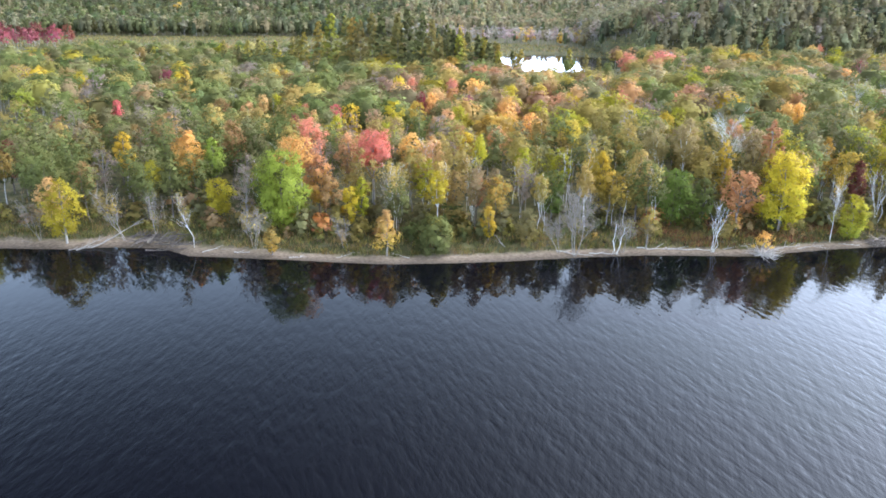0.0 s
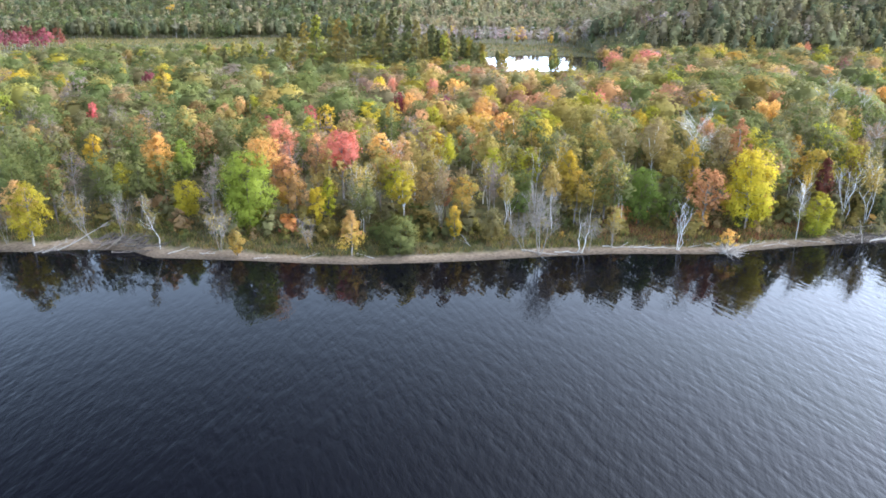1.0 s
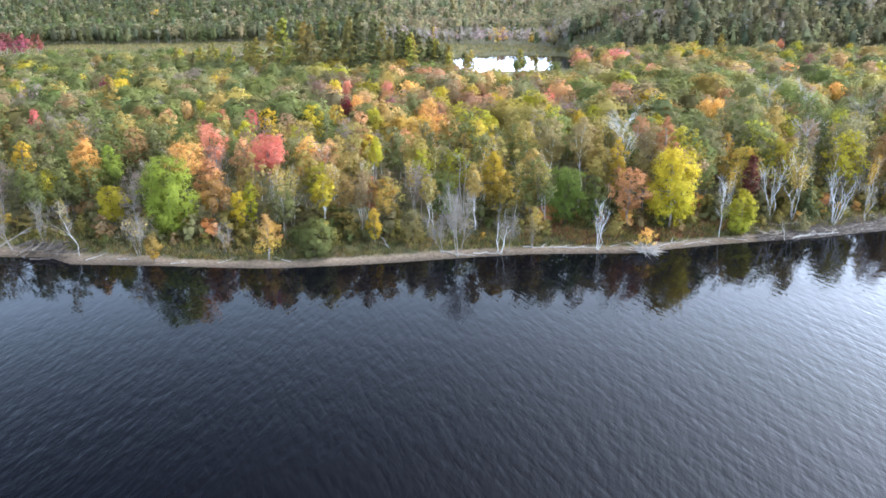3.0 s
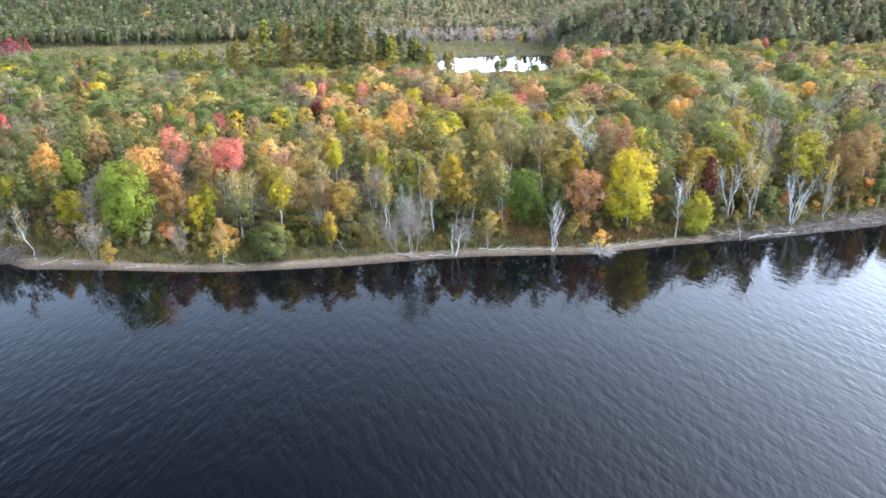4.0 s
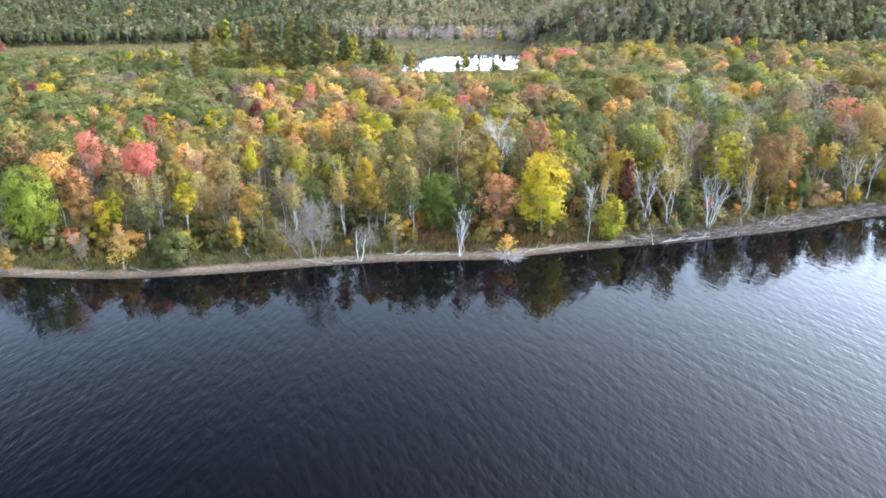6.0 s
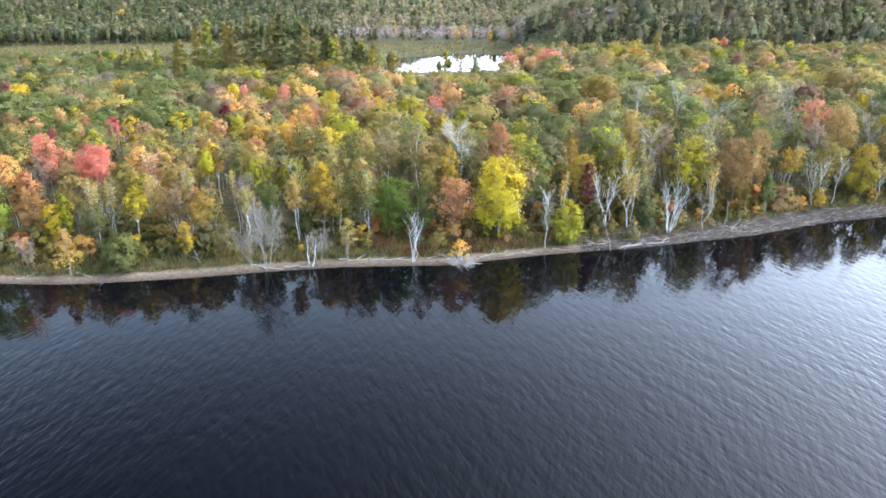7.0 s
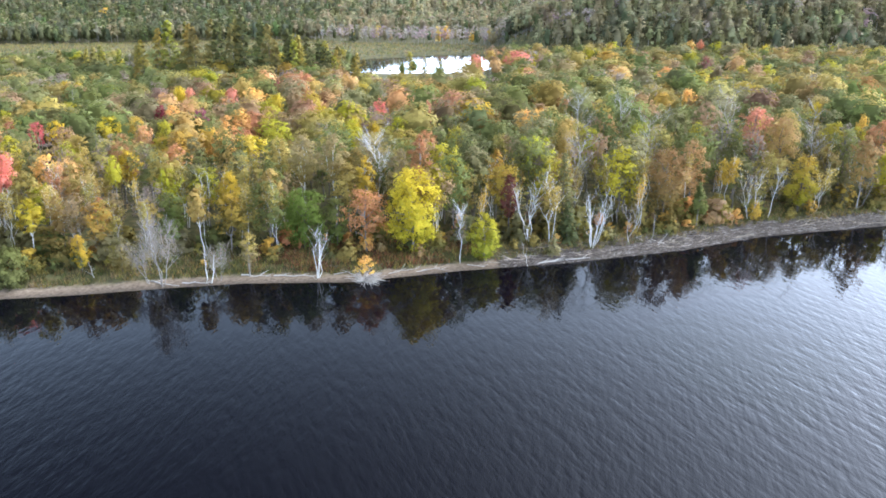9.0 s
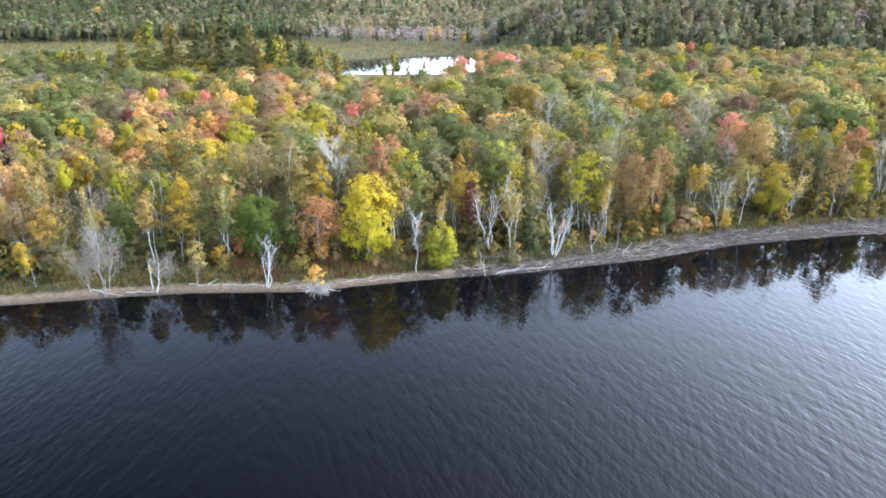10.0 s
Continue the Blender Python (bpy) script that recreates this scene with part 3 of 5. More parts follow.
def driftwood(x, y, length, turn, label, rise=0.0, r=0.09, bark=DRIFT, forks=4):
    """A washed-up log with its broken branches."""
    rng = fresh()
    root = thing("driftwood", x, y, max(gz(x, y), 0.0) + r * 0.6, label, "log", turn=turn)
    geo = Geo()
    pts = bent(rng, (0, 0, 0), (length, 0, rise), 6, 0.035)
    tube(geo, pts, np.linspace(1, 0.3, 6) * r, 6)
    part("log", geo, bark, root)
    for _ in range(forks):
        i = rng.integers(1, 5)
        side = np.array([rng.uniform(0.5, 1.0), rng.choice([-1, 1]) * rng.uniform(0.4, 1.0), rng.uniform(0.0, 0.6)])
        geo = Geo()
        tube(geo, bent(rng, pts[i], pts[i] + unit(side) * length * rng.uniform(0.15, 0.38), 4, 0.1), np.array([0.5, 0.4, 0.28, 0.12]) * r, 4)
        part("branch", geo, bark, root)
    return root


def bush(x, y, h, w, low, high, label, leaves=900, size=0.15, group="", shape="dome"):
    rng = fresh()
    root = thing("bush", x, y, gz(x, y), label, "bush", group)
    crown = Geo()
    mid = leafy_crown(crown, rng, w, 0.05, h, shape, leaves, size, COL[low], COL[high], 12)
    for t in mid[:4]:
        stem = Geo()
        tube(stem, bent(rng, (0, 0, -0.1), t, 4, 0.08), np.array([1, 0.8, 0.6, 0.3]) * 0.035, 4)
        part("stem", stem, GREY, root)
    part("foliage", crown, LEAF, root)
    return root


# ---- trees that stand out along the shore, from the west end to the east ----
leafy_tree(-48.6, 94.0, 8.6, 4.6, "khaki", "peach", "peach and olive small tree near the water", "oval", 0.15, 1100)
leafy_tree(-45.2, 91.5, 9.8, 6.8, "ygreen", "ygreen", "young yellow-green birch with visible trunk at the water", "oval", 0.12, 1500, bark=GREY, lobes=16)
bare_tree(-37.6, 94.0, 8.3, 3.2, "thin grey birches leaning, nearly leafless, by the shore", 2, GREY, -2.6, 0.10, 2, 8, 350, "olive", 160, "olive")
bare_tree(-49.5, 91.8, 6.5, 4.0, "grey leafless shrubby tree leaning over the bank", 3, GREY, -2.0, 0.07, 2, 7, 250)
bare_tree(-26.4, 92.6, 8.0, 1.6, "slender white birch leaning on the bank", 1, BIRCH, -1.7, 0.10, 1, 6, 260, "grey", 90, "olive", fork_spread=0.8)
bare_tree(-33.5, 95.0, 7.0, 3.0, "thin grey leafless birches at the wood's edge", 3, GREY, 0.8, 0.07, 2, 7, 200)
leafy_tree(-35.4, 111.5, 12.2, 5.8, "gold", "orange", "maple turning from yellow to bright orange pink", "oval", 0.30, 2600, lobes=22)
leafy_tree(-47.1, 112.5, 11.6, 3.4, "gold", "yellow", "narrow yellow birch behind the shore", "oval", 0.42, 1500, bark=GREY)
leafy_tree(-39.9, 107.5, 8.2, 4.2, "olive", "ygreen", "yellow-green young tree at the wood's edge", "oval", 0.25, 1500)
leafy_tree(-27.4, 104.0, 6.6, 5.4, "ygreen", "ygreen", "lime-coloured small maple with open crown", "round", 0.22, 1500, lobes=14)
leafy_tree(-31.0, 111.3, 11.6, 4.2, "green", "bright", "bright green poplar behind the shore trees", "oval", 0.4, 1700)
leafy_tree(-15.9, 100.5, 12.4, 9.0, "bright", "bright", "broad bright green maple, orange at the very top", "round", 0.06, 4600, 0.21, lobes=34)
leafy_tree(-15.2, 105.0, 13.4, 6.4, "orange", "orange", "orange topped maple behind the broad green one", "round", 0.66, 1100)
bare_tree(-17.6, 93.2, 6.3, 4.4, "grey leafless alder with a few yellow leaves", 5, GREY, 0, 0.06, 2, 7, 500, "tan", 60, "khaki")
leafy_tree(-14.6, 91.9, 4.2, 2.4, "gold", "olive", "yellowing bush on the edge of the bank", "oval", 0.1, 800, 0.16, GREY, name="bush", category="bush")
leafy_tree(-12.0, 106.5, 10.8, 5.4, "yellow", "peach", "peach and yellow maple with open crown", "oval", 0.24, 2300)
leafy_tree(-5.8, 102.5, 6.8, 4.0, "yellow", "yellow", "spindly bright yellow sapling", "vase", 0.15, 900, 0.19, lobes=14)
bare_tree(-4.6, 94.6, 5.2, 1.8, "grey dead birch leaning on the bank", 2, GREY, -0.9, 0.08, 2, 7, 220)
leafy_tree(1.3, 93.9, 6.8, 5.0, "gold", "peach", "small orange maple with bare trunk on the bank", "cone", 0.20, 800, 0.18, GREY, lobes=20)
leafy_tree(-4.4, 103.2, 8.2, 2.8, "ygreen", "ygreen", "narrow lime-green sapling at the wood's edge", "oval", 0.25, 900)
leafy_tree(7.8, 96.2, 5.2, 6.2, "dark", "green", "low broad dark green bush beside the beach", "round", 0.0, 2400, 0.19, name="bush", category="bush")
leafy_tree(-4.7, 113.0, 13.2, 7.2, "red", "red", "maple with a pinkish red crown", "round", 0.58, 2100, bark=GREY)
leafy_tree(-17.0, 119.0, 13.8, 6.2, "rust", "salmon", "coral red maple behind the shore trees", "oval", 0.4, 2200)
bare_tree(3.6, 114.5, 11.0, 2.2, "white birch clump with a few peach leaves", 3, BIRCH, 0.0, 0.09, 2, 6, 150, "grey", 420, "peach")
bare_tree(-1.2, 105.0, 9.0, 1.6, "thin grey leafless stems under the red maple", 3, GREY, 0.3, 0.06, 2, 6, 200, "grey", 60, "olive")
bare_tree(0.6, 107.0, 10.0, 1.2, "slender white birch with olive leaves", 2, BIRCH, 0.2, 0.07, 2, 6, 60, "grey", 300, "khaki")
bare_tree(7.5, 108.5, 10.5, 1.4, "slender white birch with olive leaves", 2, BIRCH, -0.2, 0.07, 2, 6, 60, "grey", 380, "khaki")
bare_tree(11.5, 110.0, 11.0, 1.4, "slender white birch with olive leaves", 2, BIRCH, 0.2, 0.07, 2, 6, 60, "grey", 380, "olive")
leafy_tree(14.9, 101.0, 5.2, 2.7, "yellow", "gold", "small bright yellow tree above a fallen stem", "oval", 0.12, 1000, 0.17, GREY, lobes=12)
leafy_tree(20.4, 101.6, 5.2, 4.2, "olive", "sage", "olive green rounded bush at the wood's edge", "oval", 0.04, 1200, 0.17, name="bush", category="bush")
bare_tree(27.4, 98.9, 9.0, 4.6, "large grey dead tree with many upright bare stems", 3, GREY, 0.1, 0.14, 2, 14, 1300, "grey", fork_spread=0.42)
bare_tree(25.2, 99.4, 5.6, 2.6, "grey dead tree leaning beside the beach", 2, GREY, -1.4, 0.10, 2, 12, 600, "grey")
leafy_tree(12.2, 111.5, 7.4, 2.9, "rust", "rust", "small rust red maple in the undergrowth", "oval", 0.3, 900)
leafy_tree(24.0, 110.0, 9.0, 4.8, "emerald", "green", "deep green young maple behind the shore", "round", 0.25, 1800)
snag(32.6, 100.6, 4.6, 0.4, "white dead birch pole beside the beach", BIRCH)
snag(33.3, 100.8, 4.2, 0.9, "white dead birch pole beside the beach", BIRCH)
bare_tree(34.3, 101.6, 5.9, 3.6, "grey leafless shrub on the edge of the beach", 5, GREY, 0.3, 0.05, 2, 7, 500)
leafy_tree(37.8, 103.4, 6.3, 3.7, "grey", "khaki", "half-bare olive grey alder beside the beach", "vase", 0.12, 650, 0.15, GREY, lobes=14, limbs=14)
leafy_tree(31.5, 114.5, 11.2, 4.8, "olive", "yellow", "bright yellow birch with green lower leaves", "oval", 0.22, 1900)
leafy_tree(37.4, 115.4, 11.8, 4.6, "olive", "khaki", "olive brown tree thinning in autumn", "oval", 0.22, 1800)
leafy_tree(42.6, 113.4, 9.0, 7.6, "emerald", "emerald", "spreading deep green maple near the beach", "round", 0.12, 3000)
leafy_tree(47.4, 114.4, 7.6, 4.2, "emerald", "green", "green young maple under taller trees", "round", 0.12, 1300)
bare_tree(47.2, 104.0, 7.2, 1.9, "bright white dead birch forking in two", 4, BIRCH, 0.7, 0.105, 1, 9, 60)
leafy_tree(52.2, 112.2, 9.6, 7.2, "rust", "rust", "reddish brown maple with bare lower trunk", "round", 0.36, 1150, 0.22, bark=GREY, lobes=20)
leafy_tree(58.8, 113.6, 12.3, 8.4, "ygreen", "yellow", "large golden yellow maple near the shore", "round", 0.10, 3900, 0.22, GREY, lobes=40)
leafy_tree(69.2, 113.2, 7.2, 5.0, "bright", "ygreen", "lime yellow small maple with orange tips", "oval", 0.03, 2000, 0.18, GREY)
bare_tree(65.9, 111.6, 8.0, 2.6, "slender white birch, leafless, on the bank", 1, BIRCH, 0.2, 0.12, 2, 11, 260)
bare_tree(75.4, 119.8, 9.2, 5.2, "white birch clump with bare forked stems", 5, BIRCH, -0.2, 0.15, 1, 6, 120, "grey", 120, "olive")
bare_tree(78.6, 119.6, 10.6, 3.0, "tall thin birches with olive yellow leaves", 3, BIRCH, 0.0, 0.10, 2, 6, 60, "grey", 620, "khaki")
snag(75.6, 111.9, 3.6, -1.0, "short grey forked snag at the waterline", DRIFT, 0.06)
bare_tree(84.9, 119.4, 7.6, 6.2, "fan of leafless pale tan stems from one base", 7, BIRCH, 0.6, 0.13, 1, 5, 200, "tan")
bare_tree(90.6, 121.8, 7.4, 2.2, "pale dead birch with broken branches", 2, DRIFT, 0.2, 0.11, 2, 6, 80)
snag(93.9, 122.8, 4.6, 0.5, "grey broken pole near the shore", GREY)
snag(94.6, 122.2, 2.0, 1.6, "grey leaning dead stem near the shore", DRIFT)
conifer_tree(79.2, 116.0, 3.8, 2.4, "sage", "small green spruce beside the birches", 12, 9, 0.25)
conifer_tree(81.2, 121.0, 6.4, 4.6, "spruce", "dark green fir behind the birch clump", 16, 12, 0.35)
leafy_tree(72.4, 122.2, 10.0, 3.0, "maroon", "maroon", "dark crimson young maple behind white birches", "oval", 0.3, 1300)
conifer_tree(80.6, 125.4, 12.6, 6.6, "pine", "dark green pine at the wood's edge", 20, 12, 0.5, 0.5)
leafy_tree(102.0, 130.2, 7.4, 3.8, "green", "green", "small green tree with layered branches", "cone", 0.3, 900, 0.22, GREY)
leafy_tree(97.0, 131.5, 12.4, 7.0, "olive", "brown", "broad brownish orange oak above the shore", "round", 0.2, 2600, lobes=26)
leafy_tree(101.6, 136.5, 13.0, 6.6, "brown", "brown", "russet brown tree at the wood's edge", "oval", 0.25, 1700)
bare_tree(107.4, 138.6, 10.0, 2.4, "leaning white birch with golden leaves", 2, BIRCH, 1.0, 0.10, 2, 5, 40, "grey", 1100, "gold")
bare_tree(111.2, 135.0, 8.2, 4.6, "white birch clump, nearly leafless", 4, BIRCH, 0.2, 0.10, 2, 6, 200, "grey", 80, "khaki")
leafy_tree(112.0, 134.6, 3.6, 2.2, "gold", "gold", "low golden bush under the birches", "oval", 0.05, 700, 0.15, name="bush", category="bush")
bare_tree(114.6, 136.4, 8.0, 1.8, "thin white birch leaning, leafless", 1, BIRCH, 1.4, 0.10, 2, 8, 120)
leafy_tree(120.6, 140.6, 10.2, 5.8, "ygreen", "gold", "golden topped maple by the shore", "oval", 0.15, 2200)
bare_tree(123.0, 140.2, 8.2, 2.4, "leaning white birch with thin yellow crown", 2, BIRCH, 1.0, 0.11, 2, 7, 80, "grey", 380, "khaki")
leafy_tree(126.2, 146.5, 10.6, 5.6, "green", "olive", "olive green broadleaf tree behind leaning birches", "round", 0.12, 1700)
leafy_tree(131.0, 152.5, 12.4, 6.4, "green", "green", "green broadleaf tree behind a thin spruce", "round", 0.15, 1700)
conifer_tree(129.3, 145.2, 10.0, 2.6, "sage", "thin grey-green spruce near the shore", 22, 8, 0.3)
leafy_tree(136.5, 147.5, 9.4, 5.2, "ygreen", "ygreen", "yellow-green tree by the shore", "oval", 0.15, 1800)
bare_tree(140.7, 151.0, 11.0, 4.4, "tall leaning pale birches with tan leaves", 3, BIRCH, 2.0, 0.13, 2, 7, 150, "grey", 600, "tan")
leafy_tree(139.0, 157.0, 12.8, 6.6, "brown", "rust", "russet maple behind the shore", "round", 0.3, 1900)
leafy_tree(119.6, 151.0, 14.4, 7.6, "olive", "brown", "broad orange-brown oak behind the birches", "round", 0.3, 2800, lobes=28)
leafy_tree(150.0, 160.0, 12.0, 6.0, "salmon", "rust", "pinkish maple at the far end of the shore", "round", 0.3, 1500)
bare_tree(133.0, 146.0, 8.0, 3.0, "thin pale leaning leafless poles", 3, GREY, 1.8, 0.07, 1, 6, 100)
bare_tree(52.0, 122.0, 15.2, 5.0, "white dead tree with a dense bare crown", 1, BIRCH, 0.0, 0.09, 2, 24, 350, "grey", fork_spread=0.75)
bare_tree(82.8, 132.5, 13.6, 4.6, "pale leafless birch standing above the canopy", 1, DRIFT, 0.0, 0.12, 2, 18, 500, "grey", fork_spread=0.8)
bare_tree(26.2, 117.2, 11.0, 1.6, "two white broken birch trunks", 2, BIRCH, 0.0, 0.10, 1, 4, 0)

# orange bush with dead branches, fallen into the water
fallen = leafy_tree(54.0, 103.2, 3.9, 3.0, "gold", "orange", "fallen orange maple with grey dead branches at the waterline", "dome", 0.42, 330, 0.15, GREY, lobes=8, name="fallen_tree")
tangle = Geo()
rt = fresh()
for i in range(110):
    a = rt.uniform(0, 6.283)
    tube(tangle, bent(rt, (rt.uniform(-0.4, 0.4), rt.uniform(-0.3, 0.3), 0.5), (math.cos(a) * rt.uniform(1.2, 3.4), math.sin(a) * rt.uniform(0.8, 2.6), rt.uniform(-0.2, 2.0)), 4, 0.1), np.array([0.055, 0.042, 0.03, 0.015]), 3)
tagged(part("dead_branches", tangle, DRIFT, fallen), kind="stuff")

# more trees at the wood's edge
leafy_tree(-68.0, 112.0, 9.6, 4.6, "maroon", "maroon", "dark maroon maple at the wood's edge", "oval", 0.3, 1100)
leafy_tree(-9.0, 113.5, 12.6, 4.0, "tan", "peach", "pale peach maple beside the red one", "oval", 0.45, 1000, bark=GREY)
leafy_tree(50.9, 119.0, 12.8, 3.6, "olive", "yellow", "yellow-topped birch under a pale dead tree", "oval", 0.3, 1300, bark=GREY)
leafy_tree(58.6, 122.8, 15.8, 4.2, "olive", "rust", "russet-topped tree above the golden maple", "oval", 0.3, 1500, bark=GREY)
leafy_tree(55.6, 121.5, 13.6, 4.8, "olive", "tan", "brownish olive tree in the wood", "oval", 0.3, 1500)
leafy_tree(65.9, 132.0, 14.0, 8.0, "dark", "dark", "broad dark green maple in the wood", "round", 0.2, 2600)
leafy_tree(69.9, 130.5, 11.9, 3.8, "olive", "gold", "golden olive young tree behind the shore", "oval", 0.2, 1400)
leafy_tree(40.4, 122.5, 15.4, 5.4, "olive", "straw", "pale olive birch with a thin white trunk", "oval", 0.5, 1600, bark=BIRCH, radius=0.13, limbs=6)
leafy_tree(45.2, 122.2, 15.4, 5.0, "olive", "straw", "pale olive birch with a thin white trunk", "oval", 0.5, 1500, bark=BIRCH, radius=0.13, limbs=6)
leafy_tree(36.0, 124.0, 14.4, 4.6, "olive", "khaki", "pale olive birch with a thin white trunk", "oval", 0.45, 1400, bark=BIRCH, radius=0.12, limbs=6)
leafy_tree(115.2, 152.0, 15.6, 5.0, "brown", "salmon", "coral red maple above the shore trees", "round", 0.45, 1700)
for ax, ay, ah in ((95.2, 141.5, 15.2), (125.1, 151.5, 15.8), (110.8, 155.5, 17.4), (84.2, 159.5, 17.0), (92.5, 166.0, 15.4)):
    bare_tree(ax, ay, ah, 4.4, "pale leafless birch above the canopy", 1, DRIFT, 0.0, 0.13, 2, 15, 250, "grey", fork_spread=0.8, group="pale bare birches in the canopy")

# ---- the wood: young forest behind the shore ----
def variant(kind, seed, h, w, low, high, leaves, size, plain=False, slim=False):
    """Crown and trunk of one model tree, as two Geo."""
    rng = np.random.default_rng(seed)
    crown, bole = Geo(), Geo()
    if kind == "conifer":
        conifer_crown(crown, rng, w, h * 0.12, h, size, COL[low], max(7, leaves // 30), 7 if plain else 10, 0.5)
        trunk_geo(bole, rng, h * 0.95, 0.012 * h, wobble=0.0, sides=4, n=3)
    elif kind == "pine":
        leafy_crown(crown, rng, w, h * 0.28, h, "pine", leaves, size, COL[low], COL[high], 10, rough=0.3, full=plain)
        trunk_geo(bole, rng, h * 0.9, 0.012 * h, wobble=0.0, sides=4, n=3)
    elif kind == "bare":
        c = leafy_crown(crown, rng, w, h * 0.36, h, "round", leaves, size * 1.3, COL[low], COL[high], 12, aspect=0.22)
        pts = trunk_geo(bole, rng, h * 0.9, 0.011 * h, sides=3 if plain else 4, n=3 if plain else 7)
        if not plain:
            limbs_to(bole, rng, pts, c, 0.011 * h, sides=3)
    else:
        clear = 0.12 if size > 0.8 else 0.62 if slim else 0.52 if kind == "birch" else 0.42 if plain else 0.40 if kind == "oval" else 0.34
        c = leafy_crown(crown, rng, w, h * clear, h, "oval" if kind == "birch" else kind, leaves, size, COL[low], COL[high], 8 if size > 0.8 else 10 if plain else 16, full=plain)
        pts = trunk_geo(bole, rng, h * 0.88, (0.008 if kind == "birch" else 0.010) * h, sides=3 if plain else 5, n=3 if plain else 7)
        if not plain:
            limbs_to(bole, rng, pts, c[:6], 0.010 * h, sides=3)
    return crown, bole


def near_label(kind, colour):
    words = dict(green="green", olive="olive green", ygreen="lime green", khaki="yellowish olive", tan="half-bare tan", brown="russet brown", gold="golden", peach="peach-coloured",
                 dark="dark green", grey="nearly leafless grey", sage="grey-green", pine="dark green", orange="orange", yellow="yellow", rust="rust-coloured", plum="purplish red", red="red", crimson="crimson", maroon="maroon", salmon="salmon pink", bright="bright green", spruce="dark green", purplegrey="leafless grey", straw="straw-coloured")[colour]
    what = dict(round="broadleaf tree", oval="young broadleaf tree", birch="white-stemmed birch", bare="tree", conifer="spruce", vase="tree")[kind]
    return f"{words} {what} in the lakeside wood"


NEAR = [  # kind, lower and upper leaf colour, bark
    ("round", "green", "green", BROWN), ("oval", "green", "sage", BROWN), ("round", "olive", "olive", BROWN), ("oval", "olive", "khaki", GREY),
    ("birch", "khaki", "khaki", BIRCH), ("birch", "olive", "ygreen", BIRCH), ("oval", "tan", "tan", GREY), ("bare", "grey", "grey", GREY),
    ("round", "olive", "gold", GREY), ("oval", "peach", "peach", GREY), ("oval", "brown", "brown", BROWN), ("round", "dark", "green", BROWN),
    ("conifer", "pine", "pine", BROWN), ("birch", "gold", "yellow", BIRCH), ("round", "ygreen", "ygreen", BROWN), ("round", "sage", "sage", BROWN),
    ("oval", "orange", "orange", GREY), ("oval", "rust", "rust", BROWN)]
# shares of the above in the west, the middle and the east of the wood
WEST = np.array([20, 14, 8, 2, 1, 2, 3, 5, 0, 0, 2, 46, 4, 0, 1, 3, 0, 0])
MIDDLE = np.array([5, 2, 13, 20, 18, 8, 12, 7, 9, 6, 6, 1, 0, 3, 5, 1, 1, 2])
EAST = np.array([32, 12, 18, 8, 5, 4, 5, 5, 1, 0, 4, 14, 3, 0, 4, 6, 0, 0])
BACK_MIDDLE = np.array([10, 7, 16, 10, 2, 2, 12, 14, 3, 3, 8, 3, 1, 0, 3, 6, 1, 2])


def shares(x, y):
    mid = math.exp(-((x - (14 + 0.10 * (y - 120))) / 30) ** 2)
    side = WEST if x < 14 else EAST
    core = MIDDLE if y < 165 else BACK_MIDDLE
    p = side / side.sum() * (1 - mid) + core / core.sum() * mid
    return p / p.sum()


def scatter(x0, x1, y0, y1, gap, rng, jitter=0.42):
    xs, ys = np.meshgrid(np.arange(x0, x1, gap), np.arange(y0, y1, gap * 0.9), indexing="ij")
    xs[:, ::2] += gap / 2
    p = np.stack([xs.ravel(), ys.ravel()], 1)
    return p + rng.uniform(-jitter, jitter, p.shape) * gap


def clear_of(x, y, extra=1.2):
    return all((x - a) ** 2 + (y - b) ** 2 > (r + extra) ** 2 for a, b, r in TAKEN)


CANOPY = {}
TALL = []


def room(x, y):
    """How high a tree may grow at x, y without hiding the taller ones behind it from the lake."""
    top = 30.0
    for ax, ay, w, h in TALL:
        ahead = ay - y
        if 0.5 < ahead < 18 and abs(x - ax - ahead * (50 - ax) / ay) < w / 2 + 2.2:
            top = min(top, h - min(0.8 * w, 4.6) + ahead * 0.22)
    return max(4.5, top)


def canopy_tree(x, y, h, w, low, high, kind="round"):
    """A tree that stands out of the wood by its colour or size."""
    TAKEN.append((x, y, w * 0.46 + 1.4))
    TALL.append((x, y, w, h))
    far = y > 185
    slim = w < 4.6
    key = (low, high, kind, far, slim)
    if key not in CANOPY:
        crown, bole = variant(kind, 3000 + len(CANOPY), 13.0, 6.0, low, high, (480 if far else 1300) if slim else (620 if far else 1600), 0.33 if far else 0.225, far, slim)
        root = thing("canopy_tree", 0, 0, 0, near_label(kind, high), "tree", "trees standing out of the canopy")
        part("trunk", bole, GREY, root)
        part("crown", crown, LEAF, root)
        CANOPY[key] = root
        made = root
    else:
        made = copy_thing(CANOPY[key], Matrix())
    base = gz(x, y)
    made.matrix_basis = pose(x, y, base, 0, 0, (x * 37 + y * 91) % 360)
    made.scale = (w / 6.0, w / 6.0, (h - base) / 13.0)


canopy_tree(12, 117, 13.6, 2.7, "ygreen", "ygreen", "oval")
canopy_tree(-65, 127, 13.6, 4.5, "grey", "grey", "bare")
canopy_tree(-4, 129, 13.6, 4.3, "grey", "tan", "bare")
canopy_tree(-24, 132, 13.6, 1.7, "crimson", "crimson")
canopy_tree(-16, 132, 13.6, 4.6, "khaki", "ygreen")
canopy_tree(18, 133, 13.6, 4.6, "green", "sage")
canopy_tree(-22, 138, 13.6, 2.1, "tan", "peach", "oval")
